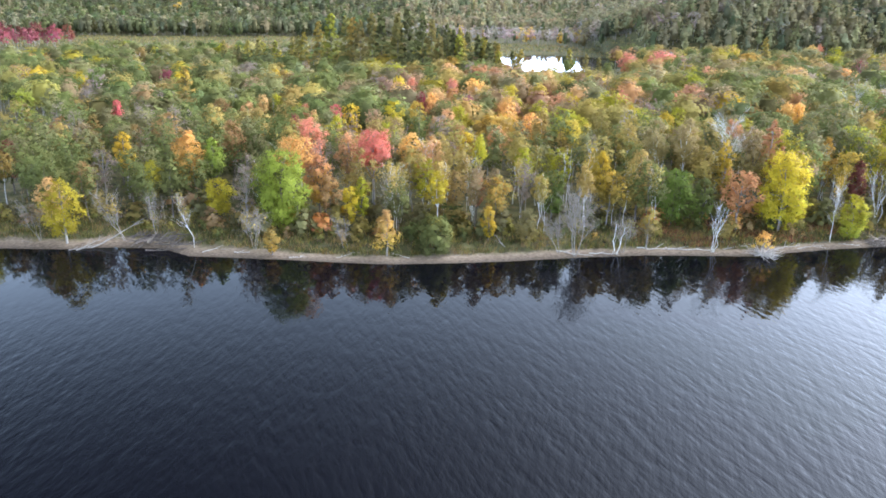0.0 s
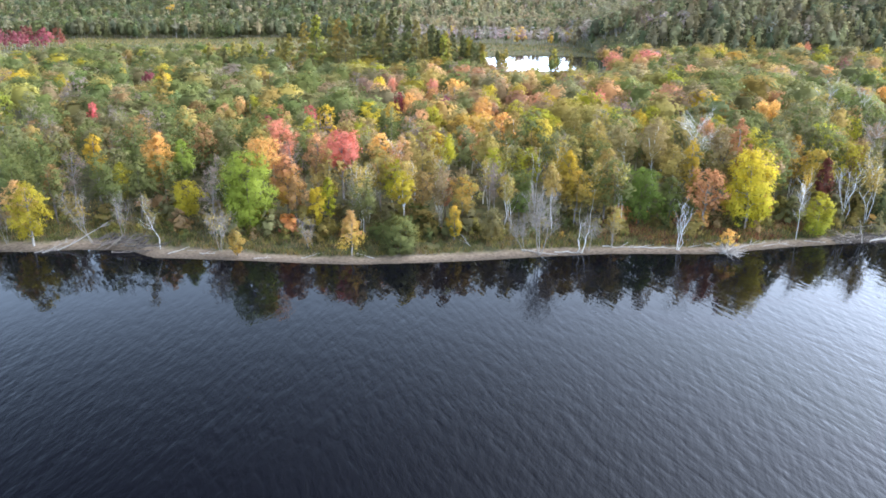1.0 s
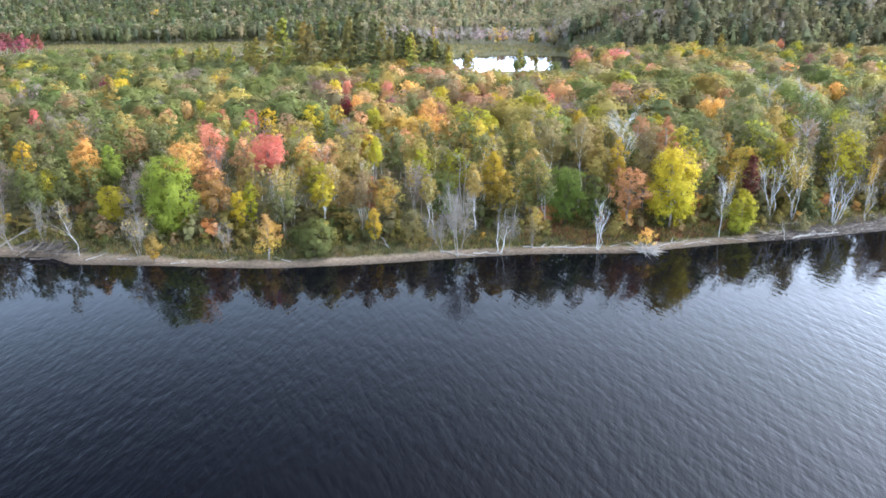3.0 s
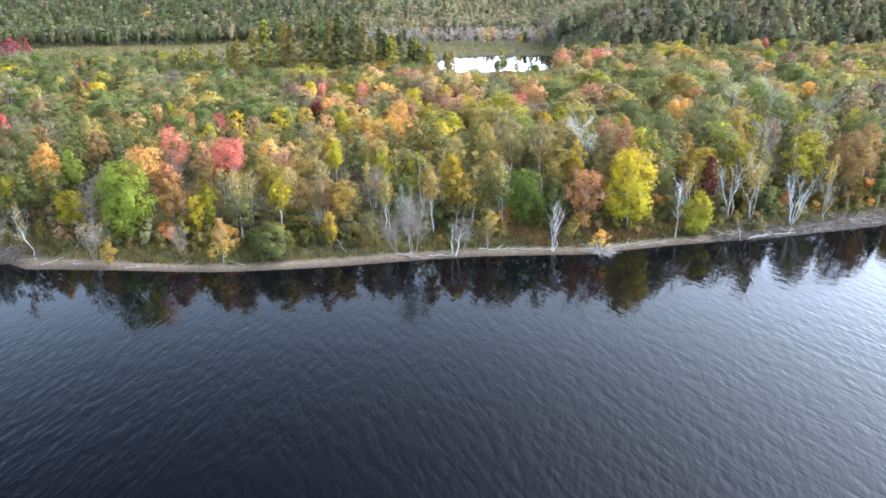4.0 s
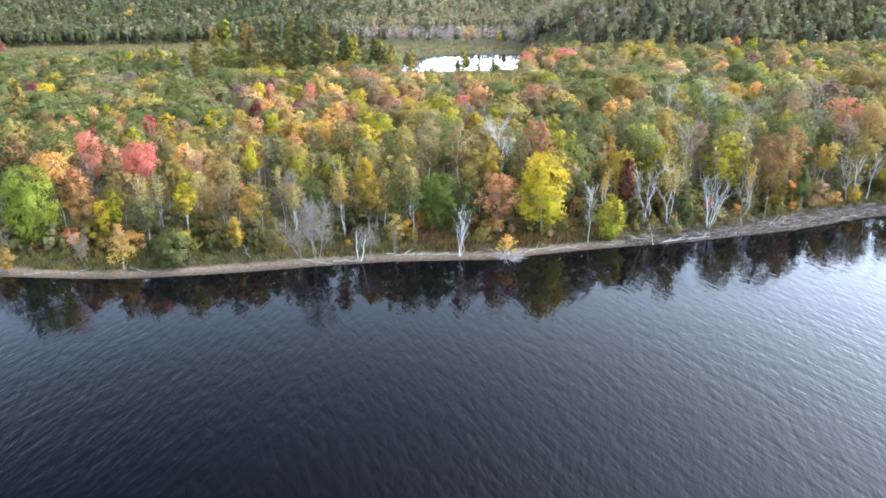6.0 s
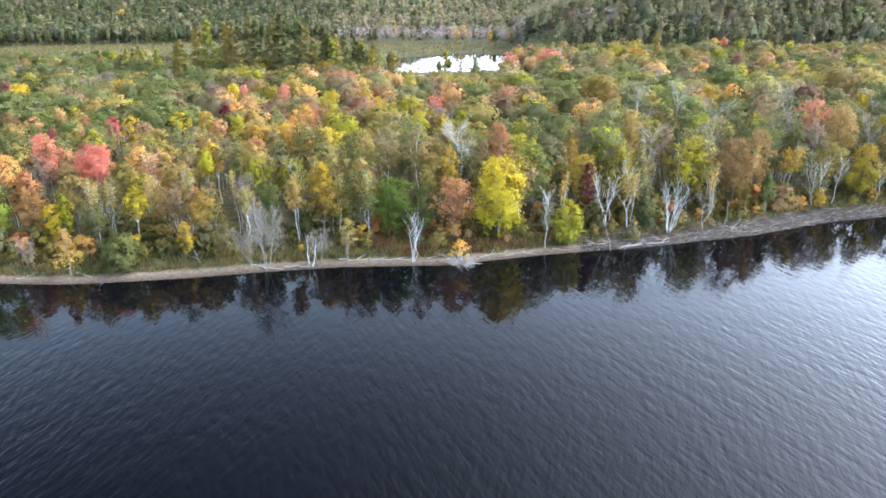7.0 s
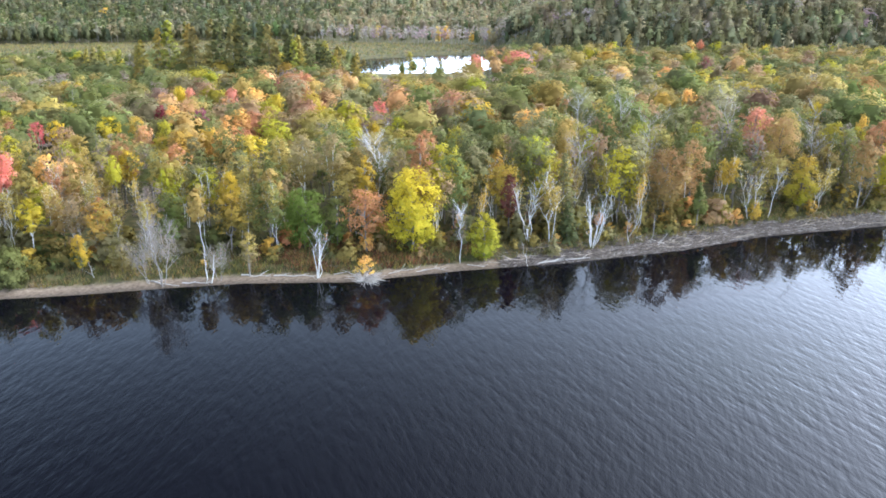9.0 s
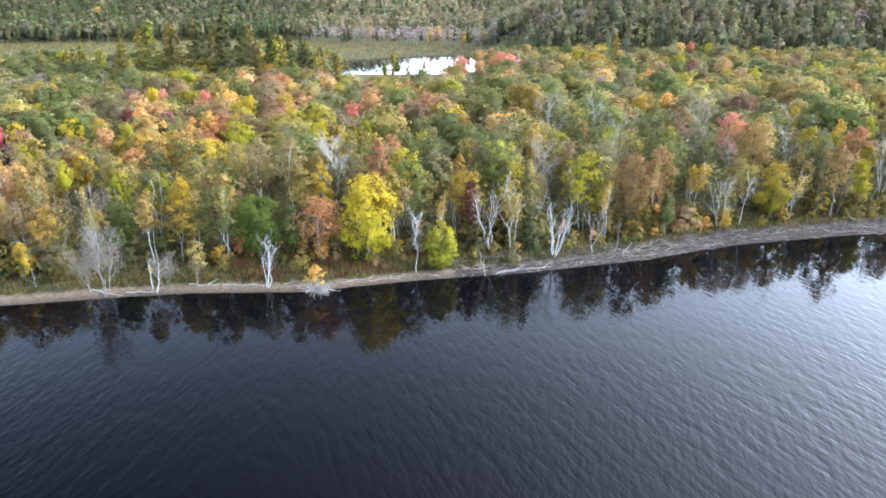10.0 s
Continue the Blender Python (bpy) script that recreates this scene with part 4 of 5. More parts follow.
canopy_tree(-11, 141, 13.6, 4.2, "khaki", "tan")
canopy_tree(70, 141, 13.8, 3.4, "green", "olive")
canopy_tree(-65, 142, 13.6, 2.4, "red", "red")
canopy_tree(57, 142, 13.8, 3.9, "brown", "rust")
canopy_tree(29, 143, 13.6, 3.6, "olive", "ygreen")
canopy_tree(131, 143, 13.8, 5.4, "olive", "brown")
canopy_tree(87, 143, 13.8, 4.7, "sage", "tan")
canopy_tree(3, 144, 13.6, 3.7, "tan", "peach")
canopy_tree(33, 144, 13.6, 5.1, "olive", "olive")
canopy_tree(-20, 146, 13.6, 3.3, "red", "red")
canopy_tree(-27, 148, 13.2, 2.9, "rust", "rust")
canopy_tree(-17, 148, 13.6, 4.7, "gold", "yellow")
canopy_tree(5, 149, 13.6, 4.0, "green", "ygreen")
canopy_tree(46, 150, 13.8, 3.5, "olive", "yellow")
canopy_tree(-40, 150, 13.2, 5.0, "olive", "peach")
canopy_tree(-47, 152, 13.2, 4.3, "maroon", "brown")
canopy_tree(26, 153, 13.6, 8.8, "green", "ygreen")
canopy_tree(69, 154, 13.6, 5.0, "green", "green")
canopy_tree(-10, 154, 13.6, 6.4, "gold", "yellow")
canopy_tree(-5, 156, 13.6, 4.6, "khaki", "gold")
canopy_tree(106, 156, 13.8, 2.8, "ygreen", "ygreen")
canopy_tree(49, 157, 13.8, 5.4, "khaki", "ygreen")
canopy_tree(14, 158, 13.6, 5.4, "rust", "orange")
canopy_tree(-98, 158, 13.2, 6.6, "green", "bright")
canopy_tree(40, 159, 13.6, 3.1, "ygreen", "yellow", "oval")
canopy_tree(-92, 160, 13.2, 6.0, "green", "sage")
canopy_tree(-41, 161, 13.2, 2.9, "peach", "peach")
canopy_tree(60, 162, 13.8, 5.5, "sage", "sage")
canopy_tree(99, 162, 13.8, 3.6, "green", "green")
canopy_tree(21, 162, 13.6, 4.8, "olive", "ygreen")
canopy_tree(-38, 162, 13.2, 3.4, "green", "ygreen")
canopy_tree(5, 165, 13.8, 3.5, "maroon", "plum")
canopy_tree(14, 165, 13.8, 4.5, "rust", "orange")
canopy_tree(139, 166, 13.8, 2.9, "gold", "gold")
canopy_tree(73, 166, 13.8, 4.4, "olive", "orange")
canopy_tree(104, 168, 13.8, 6.5, "sage", "sage")
canopy_tree(76, 168, 13.8, 3.3, "gold", "orange")
canopy_tree(-6, 169, 13.8, 2.9, "maroon", "crimson")
canopy_tree(74, 169, 13.8, 2.3, "gold", "orange")
canopy_tree(146, 170, 13.8, 3.2, "green", "ygreen")
canopy_tree(-4, 170, 13.6, 3.8, "rust", "orange")
canopy_tree(77, 171, 13.6, 3.5, "rust", "orange")
canopy_tree(87, 171, 13.8, 4.5, "green", "green")
canopy_tree(-90, 172, 13.2, 4.3, "grey", "grey", "bare")
canopy_tree(136, 173, 13.8, 6.1, "green", "sage")
canopy_tree(121, 174, 13.8, 8.2, "brown", "rust")
canopy_tree(82, 175, 13.8, 5.1, "green", "olive")
canopy_tree(28, 176, 13.8, 4.7, "yellow", "yellow")
canopy_tree(-4, 178, 13.8, 7.6, "tan", "peach")
canopy_tree(52, 179, 13.8, 2.2, "salmon", "salmon", "oval")
canopy_tree(45, 181, 13.8, 5.5, "olive", "brown")
canopy_tree(40, 183, 13.8, 4.8, "rust", "red")
canopy_tree(136, 184, 13.8, 2.6, "gold", "yellow")
canopy_tree(-15, 190, 13.8, 5.3, "olive", "peach")
canopy_tree(13, 190, 13.8, 4.0, "gold", "yellow")
canopy_tree(-116, 191, 13.2, 7.8, "green", "green")
canopy_tree(83, 192, 13.8, 5.3, "tan", "peach")
canopy_tree(113, 193, 13.8, 5.4, "olive", "brown")
canopy_tree(134, 194, 13.8, 6.3, "green", "sage")
canopy_tree(20, 196, 13.8, 4.7, "olive", "gold")
canopy_tree(106, 199, 13.8, 4.3, "khaki", "gold")
canopy_tree(-79, 200, 13.8, 5.3, "gold", "yellow")
canopy_tree(-14, 201, 13.8, 2.3, "salmon", "salmon")
canopy_tree(-3, 202, 13.6, 3.0, "salmon", "salmon")
canopy_tree(22, 202, 13.8, 4.2, "maroon", "brown")
canopy_tree(3, 202, 13.8, 6.4, "peach", "orange")
canopy_tree(-18, 204, 13.8, 3.1, "yellow", "yellow")
canopy_tree(-9, 205, 13.8, 7.2, "green", "ygreen")
canopy_tree(113, 205, 13.8, 4.1, "gold", "orange")
canopy_tree(-82, 207, 13.2, 4.2, "yellow", "yellow")
canopy_tree(-88, 209, 13.2, 4.2, "plum", "plum")
canopy_tree(-57, 214, 13.8, 3.1, "yellow", "yellow")
canopy_tree(93, 214, 13.8, 6.7, "green", "green")
canopy_tree(-55, 217, 13.2, 2.8, "yellow", "yellow")
canopy_tree(28, 219, 13.8, 5.1, "olive", "gold")
canopy_tree(-102, 219, 13.2, 2.9, "gold", "gold")
canopy_tree(1, 224, 13.8, 3.0, "maroon", "maroon")
canopy_tree(132, 225, 13.8, 8.8, "khaki", "gold")
canopy_tree(-70, 225, 13.2, 5.5, "khaki", "grey", "bare")
canopy_tree(-137, 227, 13.2, 6.5, "green", "olive")
canopy_tree(-75, 228, 13.2, 5.9, "grey", "grey", "bare")
canopy_tree(-151, 229, 13.2, 7.3, "green", "green")
canopy_tree(22, 231, 13.8, 4.4, "tan", "peach")
canopy_tree(-65, 235, 13.2, 5.1, "grey", "khaki", "bare")
canopy_tree(143, 236, 13.8, 4.3, "gold", "gold")
canopy_tree(-9, 239, 13.6, 7.6, "olive", "olive")
canopy_tree(-74, 239, 13.8, 9.6, "grey", "grey", "bare")
canopy_tree(6, 239, 13.8, 3.9, "rust", "rust")
canopy_tree(0, 242, 13.6, 7.7, "tan", "rust")
canopy_tree(35, 243, 13.8, 9.8, "olive", "olive")
canopy_tree(-28, 246, 13.6, 7.1, "green", "ygreen")
canopy_tree(1, 247, 13.8, 5.2, "brown", "rust")
canopy_tree(-59, 250, 13.2, 4.3, "grey", "grey", "bare")
canopy_tree(-135, 252, 13.2, 7.1, "green", "ygreen")
canopy_tree(90, 252, 14.5, 4.1, "green", "green", "oval")
canopy_tree(73, 252, 14.5, 5.3, "tan", "salmon")
canopy_tree(-98, 254, 13.8, 7.5, "green", "sage")
canopy_tree(116, 256, 14.5, 7.1, "khaki", "orange")
canopy_tree(101, 257, 14.5, 8.0, "khaki", "peach")
canopy_tree(-38, 259, 13.6, 8.9, "green", "ygreen")
canopy_tree(-68, 260, 13.8, 8.7, "green", "green")
canopy_tree(169, 269, 13.8, 10.1, "green", "olive")
canopy_tree(-156, 269, 13.2, 9.0, "olive", "ygreen")
canopy_tree(-100, 269, 13.2, 6.8, "green", "green")
canopy_tree(43, 269, 13.8, 4.6, "olive", "green")
canopy_tree(53, 275, 14.5, 8.9, "olive", "olive")
canopy_tree(-13, 277, 13.8, 6.3, "olive", "gold")
canopy_tree(-83, 277, 13.8, 11.5, "dark", "dark")
canopy_tree(-75, 277, 13.2, 8.6, "dark", "green")
canopy_tree(29, 278, 13.8, 3.0, "green", "green", "oval")
canopy_tree(161, 279, 13.8, 10.6, "green", "green")
canopy_tree(-180, 280, 13.2, 8.1, "olive", "ygreen")
canopy_tree(-140, 280, 13.2, 7.4, "green", "green")
canopy_tree(-38, 280, 13.8, 7.8, "olive", "gold")
canopy_tree(61, 283, 14.5, 4.4, "tan", "peach")
canopy_tree(85, 284, 14.5, 9.7, "olive", "tan")
canopy_tree(-35, 284, 13.8, 3.9, "ygreen", "ygreen", "oval")
canopy_tree(31, 290, 13.8, 3.6, "green", "green", "oval")
canopy_tree(-96, 295, 13.2, 7.0, "green", "green")
canopy_tree(-77, 296, 13.8, 6.6, "olive", "khaki")
canopy_tree(-126, 299, 13.2, 8.7, "dark", "green")
canopy_tree(136, 299, 14.5, 5.9, "grey", "maroon", "bare")
canopy_tree(-31, 301, 13.8, 10.6, "spruce", "dark", "oval")
canopy_tree(147, 302, 14.5, 5.8, "tan", "peach")
canopy_tree(-180, 302, 13.2, 7.4, "green", "green")
canopy_tree(53, 303, 14.5, 7.3, "rust", "salmon")
canopy_tree(115, 315, 14.5, 7.5, "green", "green")
canopy_tree(68, 321, 14.5, 10.2, "rust", "salmon")
canopy_tree(135, 323, 14.5, 5.9, "green", "ygreen")
canopy_tree(103, 325, 14.5, 9.6, "olive", "gold")
canopy_tree(91, 325, 14.5, 7.5, "olive", "khaki")
canopy_tree(195, 337, 14.5, 10.4, "olive", "khaki")
canopy_tree(174, 345, 14.5, 9.1, "tan", "khaki")
canopy_tree(189, 354, 14.5, 8.8, "green", "olive")
canopy_tree(136, 359, 14.5, 11.7, "sage", "sage")
canopy_tree(161, 369, 14.5, 10.8, "sage", "sage")
canopy_tree(147, 390, 14.5, 4.1, "peach", "orange", "oval")
canopy_tree(153, 398, 14.5, 3.4, "rust", "rust", "oval")


def build_wood():
    rng = np.random.default_rng(7)
    models = []
    for i, (kind, low, high, bark) in enumerate(NEAR):
        row = []
        for k in range(2):
            h, w = (13.0, 4.6) if kind == "birch" else (13.0, 5.4 if kind in ("oval", "bare") else 6.6)
            if kind == "conifer":
                w = 4.4
            crown, bole = variant(kind, 500 + i * 7 + k, h, w * 1.12, low, high, 1400 if kind != "bare" else 700, 0.225 if kind != "bare" else 0.22)
            root = thing("forest_tree", 0, 0, 0, near_label(kind, high if kind != "bare" else low), "tree", "trees of the lakeside wood")
            part("trunk", bole, bark, root)
            part("crown", crown, LEAF, root)
            row.append([root, False])
        models.append(row)
    spots = [(x, y) for x, y in scatter(-75, 165, 94, 175, 4.9, rng) if y - shore(x) > 9.5 and clear_of(x, y)]
    spots.sort(key=lambda p: p[1] - shore(p[0]))
    near, rest = spots[:300], spots[300:]
    for x, y in near:
        i = rng.choice(len(NEAR), p=shares(x, y))
        m = models[i][rng.integers(2)]
        d = y - shore(x)
        s = (0.70 + 0.26 * min(1, (d - 8) / 26)) * rng.uniform(0.82, 1.12)
        s = min(s * float(np.interp(x, [20, 65], [1.0, 1.18])), room(x, y) / 13.0)
        at = Matrix.LocRotScale((x, y, gz(x, y)), Euler((rng.normal() * 0.03, rng.normal() * 0.03, rng.uniform(0, 6.28))), None)
        if m[1]:
            ob = copy_thing(m[0], at)
        else:
            ob, m[1] = m[0], True
            ob.matrix_basis = at
        ob.scale = (s * rng.uniform(0.9, 1.15),) * 2 + (s,)
    for row in models:
        for ob, used in row:
            if not used:
                for o in (*ob.children_recursive, ob):
                    bpy.data.objects.remove(o)
    return rest


def forest_mesh(name, label, spots, pick, models, rng, scale):
    """Many trees, too many to count, as one piece."""
    geo = Geo()
    flat = [[(g.flat(), b.flat()) for g, b in row] for row in models]
    for x, y in spots:
        i = pick(x, y)
        (cv, cf, _, cc, cs), (bv, bf, _, _, bs) = flat[i][rng.integers(len(flat[i]))]
        s = scale(x, y) * rng.uniform(0.80, 1.14)
        s = min(s, room(x, y) / 13.0) if y < 400 else s
        a = rng.uniform(0, 6.283)
        sx = s * rng.uniform(0.88, 1.2)
        rot = np.array([[math.cos(a) * sx, math.sin(a) * sx, 0], [-math.sin(a) * sx, math.cos(a) * sx, 0], [0, 0, s]])
        o = np.array([x, y, gz(x, y)])
        tone = rng.uniform(0.74, 1.26) * (1 + rng.normal(size=3) * 0.06)
        geo.add(cv @ rot + o, cf, 0, cc * tone, cs @ rot)
        geo.add(bv @ rot + o, bf, 1, normals=bs @ rot)
    ob = new(name, geo.mesh(name, [LEAF, GREY]))
    return tagged(ob, label, "forest", kind="stuff")


def pond_gap(x, y):
    """The low scrub between the wood and the pond."""
    return 258 < y < 400 and 4 + (300 - y) * 0.2 < x < 60 - (y - 300) * 0.1


# slender pale birches among the trees at the wood's edge
slim_models = [[bare_tree(0, 0, 10.5, 1.3, "slender pale birch with a thin yellowing crown", k + 1, BIRCH, 0.3, 0.085, 1, 5, 40, "grey", 260, ("khaki", "olive", "gold")[k],
                          group="slender birches at the wood's edge", name="slender_birch"), False] for k in range(3)]
rs = np.random.default_rng(15)
placed = 0
while placed < 56:
    x = rs.uniform(-22, 108)
    y = float(shore(x)) + rs.uniform(8, 25)
    if not clear_of(x, y, 0.0):
        continue
    m = slim_models[rs.integers(3)]
    at = Matrix.LocRotScale((x, y, gz(x, y)), Euler((rs.normal() * 0.04, rs.normal() * 0.06, rs.uniform(0, 6.28))), None)
    if m[1]:
        ob = copy_thing(m[0], at)
    else:
        ob, m[1] = m[0], True
        ob.matrix_basis = at
    k = rs.uniform(0.72, 1.12)
    ob.scale = (k, k, k)
    placed += 1

rest = build_wood()
rw = np.random.default_rng(21)
mid_models = []
for i, (kind, low, high, bark) in enumerate(NEAR):
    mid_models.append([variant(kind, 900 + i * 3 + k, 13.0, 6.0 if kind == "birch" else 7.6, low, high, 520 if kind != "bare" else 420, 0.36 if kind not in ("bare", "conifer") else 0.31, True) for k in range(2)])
back_models = []
for i, (kind, low, high, bark) in enumerate(NEAR):
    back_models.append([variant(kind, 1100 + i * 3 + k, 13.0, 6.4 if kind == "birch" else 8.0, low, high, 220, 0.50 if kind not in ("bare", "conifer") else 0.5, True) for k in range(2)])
spots = [(x, y) for x, y in rest]
spots += [(x, y) for x, y in scatter(-190, 260, 175, 395, 6.9, rw)
          if abs(x - 45 + 0.13 * y) < 0.62 * y + 40 and pond_depth(x, y) > 1.22 and clear_of(x, y, 1.0) and not (y > 345 and x < -60) and hills(x, y) < 3 and not (pond_gap(x, y) and rw.random() < 0.5)]
for zone, label, models, inside in (
        ("forest_middle", "mixed autumn forest canopy in green, olive, gold and russet", mid_models, lambda y: y < 235),
        ("forest_back", "mixed green and russet forest canopy towards the marsh", back_models, lambda y: y >= 235)):
    forest_mesh(zone, label, [p for p in spots if inside(p[1])], lambda x, y: rw.choice(len(NEAR), p=shares(x, y)), models, rw,
                lambda x, y: float(np.interp(x, [20, 65], [0.93, 1.05])) if y < 240 else 0.18 if pond_gap(x, y) else 0.84)

# tall pines in front of the marsh
rp = np.random.default_rng(31)
pine_models = []
for k in range(5):
    rk = np.random.default_rng(1200 + k)
    crown, bole = Geo(), Geo()
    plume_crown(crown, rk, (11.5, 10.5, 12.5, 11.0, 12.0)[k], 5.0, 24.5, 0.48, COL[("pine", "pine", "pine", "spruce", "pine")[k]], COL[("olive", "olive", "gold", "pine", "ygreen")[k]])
    trunk_geo(bole, rk, 21.0, 0.26, wobble=0.0, sides=5, n=4)
    pine_models.append((crown, bole))
pine_roots = []
for k, (crown, bole) in enumerate(pine_models):
    root = thing("pine", 0, 0, 0, "tall dark green white pine behind the wood", "tree", "tall pines behind the wood")
    part("trunk", bole, BROWN, root)
    part("crown", crown, LEAF, root)
    pine_roots.append([root, False])


def put_pine(x, y, s):
    m = pine_roots[rp.integers(5)]
    at = Matrix.LocRotScale((x, y, gz(x, y)), Euler((0, 0, rp.uniform(0, 6.28))), None)
    if m[1]:
        ob = copy_thing(m[0], at)
    else:
        ob, m[1] = m[0], True
        ob.matrix_basis = at
    ob.scale = (s, s, s * 1.1)


for px, py, ps in ((-66, 290, 0.86), (-60, 286, 0.97), (-56, 293, 0.94), (-51, 284, 0.92), (-47, 279, 0.90), (-45, 290, 0.98), (-40, 284, 0.96), (-35, 290, 0.98), (-33, 280, 0.92),
                   (-29.5, 281.5, 1.04), (-25, 288, 1.0), (-21, 284, 0.92), (-70, 284, 0.72), (-75, 292, 0.66)):
    put_pine(px, py, ps)
for i in range(34):      # lower pines at both ends of the stand
    k = rp.uniform(0, 1)
    if i < 24:
        put_pine(-18 + 32 * k, 284 + rp.uniform(-6, 14), 0.80 - 0.34 * k + rp.uniform(-0.07, 0.07))
    else:
        put_pine(-78 - 24 * k, 285 + rp.uniform(-6, 14), rp.uniform(0.42, 0.66))

for px, py, ps in ((30, 288, 0.55), (36, 284, 0.5), (41, 290, 0.45), (-60, 163, 0.64), (113, 342, 0.66)):
    put_pine(px, py, ps)

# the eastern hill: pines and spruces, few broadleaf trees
hill_kinds = [("pine", "hazepine"), ("oval", "hazepine"), ("pine", "hazeolive"), ("round", "hazeolive"), ("oval", "hazegreen"), ("bare", "purplegrey")]
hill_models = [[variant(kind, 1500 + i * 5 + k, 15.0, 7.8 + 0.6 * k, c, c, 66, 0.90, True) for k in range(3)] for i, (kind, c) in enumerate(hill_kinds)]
rh = np.random.default_rng(41)
spots = [(x, y) for x, y in scatter(45, 560, 385, 760, 6.3, rh) if hills(x, y) >= 1.5 and x - 45 + 0.13 * y < 0.66 * y + 60 and pond_depth(x, y) > 1.3 and hills(x, y) < 47]
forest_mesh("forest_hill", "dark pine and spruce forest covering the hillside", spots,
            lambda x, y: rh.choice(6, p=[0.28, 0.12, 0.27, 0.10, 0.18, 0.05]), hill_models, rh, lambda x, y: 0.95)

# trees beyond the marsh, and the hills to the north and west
far_kinds = [("round", "hazegreen"), ("round", "hazeolive"), ("conifer", "spruce"), ("pine", "hazepine"), ("birch", "khaki"), ("bare", "purplegrey"), ("round", "gold"), ("round", "dark"), ("round", "rust")]
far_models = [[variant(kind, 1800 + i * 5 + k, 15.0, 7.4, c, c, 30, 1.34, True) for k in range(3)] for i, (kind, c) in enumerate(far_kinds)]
rf = np.random.default_rng(51)


def far_pick(x, y):
    if -95 < x < 70 and y < 650:
        p = [4, 12, 1, 5, 6, 72, 0.8, 2, 0.5]
    else:
        p = [34, 5, 16, 12, 0, 0, 0.12, 26, 0.12] if x < -120 else [20, 26, 6, 40, 0, 2, 0.1, 4, 0.1]
    p = np.array(p, float)
    return rf.choice(9, p=p / p.sum())


def marsh_edge(x):
    return np.interp(x, [-600, -270, -190, -110, -50, 30, 60, 120], [440, 560, 590, 612, 568, 545, 505, 430])


spots = [(x, y) for x, y in scatter(-620, 420, 430, 1250, 7.8, rf)
         if y > marsh_edge(x) + 4 and abs(x - 45 + 0.13 * y) < 0.62 * y + 30 and not (x > 60 and hills(x, y) >= 5 and y < 760 and hills(x, y) < 60 and x > 70) and hills(x, y) < 75 and (y < 800 or rf.random() < 0.35)]
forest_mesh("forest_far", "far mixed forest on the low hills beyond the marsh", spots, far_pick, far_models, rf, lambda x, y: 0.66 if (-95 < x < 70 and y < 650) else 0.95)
red_row = [(x, y) for x, y in scatter(-345, -262, 400, 455, 10.5, rf)]
forest_mesh("forest_red_maples", "row of red and salmon maples along the marsh", red_row, lambda x, y: rf.integers(0, 3),
            [[variant("round", 2100 + k, 15.0, 8.0, c, c, 150, 0.8)] for k, c in enumerate(("plum", "maroon", "plum"))], rf, lambda x, y: 0.85)


# ---- marsh grass, shore grass and shrubs ----
def tufts(name, label, spots, rng, size, height, colours, blades):
    geo = Geo()
    n = len(spots) * blades
    base = np.repeat(np.array([(x, y, gz(x, y)) for x, y in spots]), blades, 0)
    base += np.stack([rng.normal(size=n) * size, rng.normal(size=n) * size, np.zeros(n)], 1)
    h = height * rng.uniform(0.5, 1.3, n)
    a = rng.uniform(0, 6.283, n)
    wd = size * 0.16
    side = np.stack([np.cos(a) * wd, np.sin(a) * wd, np.zeros(n)], 1)
    tip = np.stack([rng.normal(size=n) * 0.35 * h, rng.normal(size=n) * 0.35 * h, h], 1)
    v = np.stack([base - side, base + side, base + side * 0.3 + tip, base - side * 0.3 + tip], 1).reshape(-1, 3)
    pal = np.array([COL[c] for c in colours])
    col = np.repeat(pal[rng.integers(0, len(pal), len(spots))], blades, 0) * rng.uniform(0.45, 1.05, (n, 1))
    geo.add(v, np.arange(4 * n).reshape(-1, 4), 0, np.repeat(col, 4, 0))
    tagged(new(name, geo.mesh(name, [LEAF])), label, "grass", kind="stuff")


rg = np.random.default_rng(61)
spots = []
while len(spots) < 7000:
    x = rg.uniform(-75, 160)
    d = sand_width(x) * 1.0 + abs(rg.normal()) * 7
    y = shore(x) + d
    if d < 26:
        spots.append((x, float(y)))
tufts("shore_grass", "tall yellowish grass and weeds on the bank", spots, rg, 0.30, 0.62, ["olive", "green", "tan", "olive", "tan", "green", "dark", "brown", "dark", "sage"], 9)
spots = []
while len(spots) < 1100:
    x = rg.uniform(36, 70)
    d = rg.uniform(3.4, 13)
    if rg.random() < 0.5 + 0.5 * math.sin(x * 0.5 + d * 0.8):
        spots.append((x, float(shore(x)) + d))
tufts("ground_cover", "reddish brown low plants on the bank behind the beach", spots, rg, 0.36, 0.55, ["rust", "brown", "maroon", "olive", "tan"], 8)
spots = [(x, y) for x, y in scatter(-420, 70, 425, 640, 3.4, rg) if y < marsh_edge(x) + 8 and pond_depth(x, y) > 1.12 and abs(x - 45 + 0.13 * y) < 0.62 * y + 30]
tufts("marsh_grass", "straw and olive marsh grass round the pond", spots, rg, 1.2, 0.9, ["tan", "olive", "green", "dark", "olive", "dark"], 5)

bush_models = []
BUSHES = [("olive", "olive", "low olive shrub on the bank"), ("green", "olive", "low green shrub on the bank"), ("rust", "orange", "low orange-red shrub on the bank"),
          ("khaki", "gold", "low yellowish shrub on the bank"), ("dark", "green", "low dark green shrub on the bank"), ("brown", "tan", "low brown half-bare shrub on the bank"), ("sage", "sage", "low grey-green shrub on the bank")]
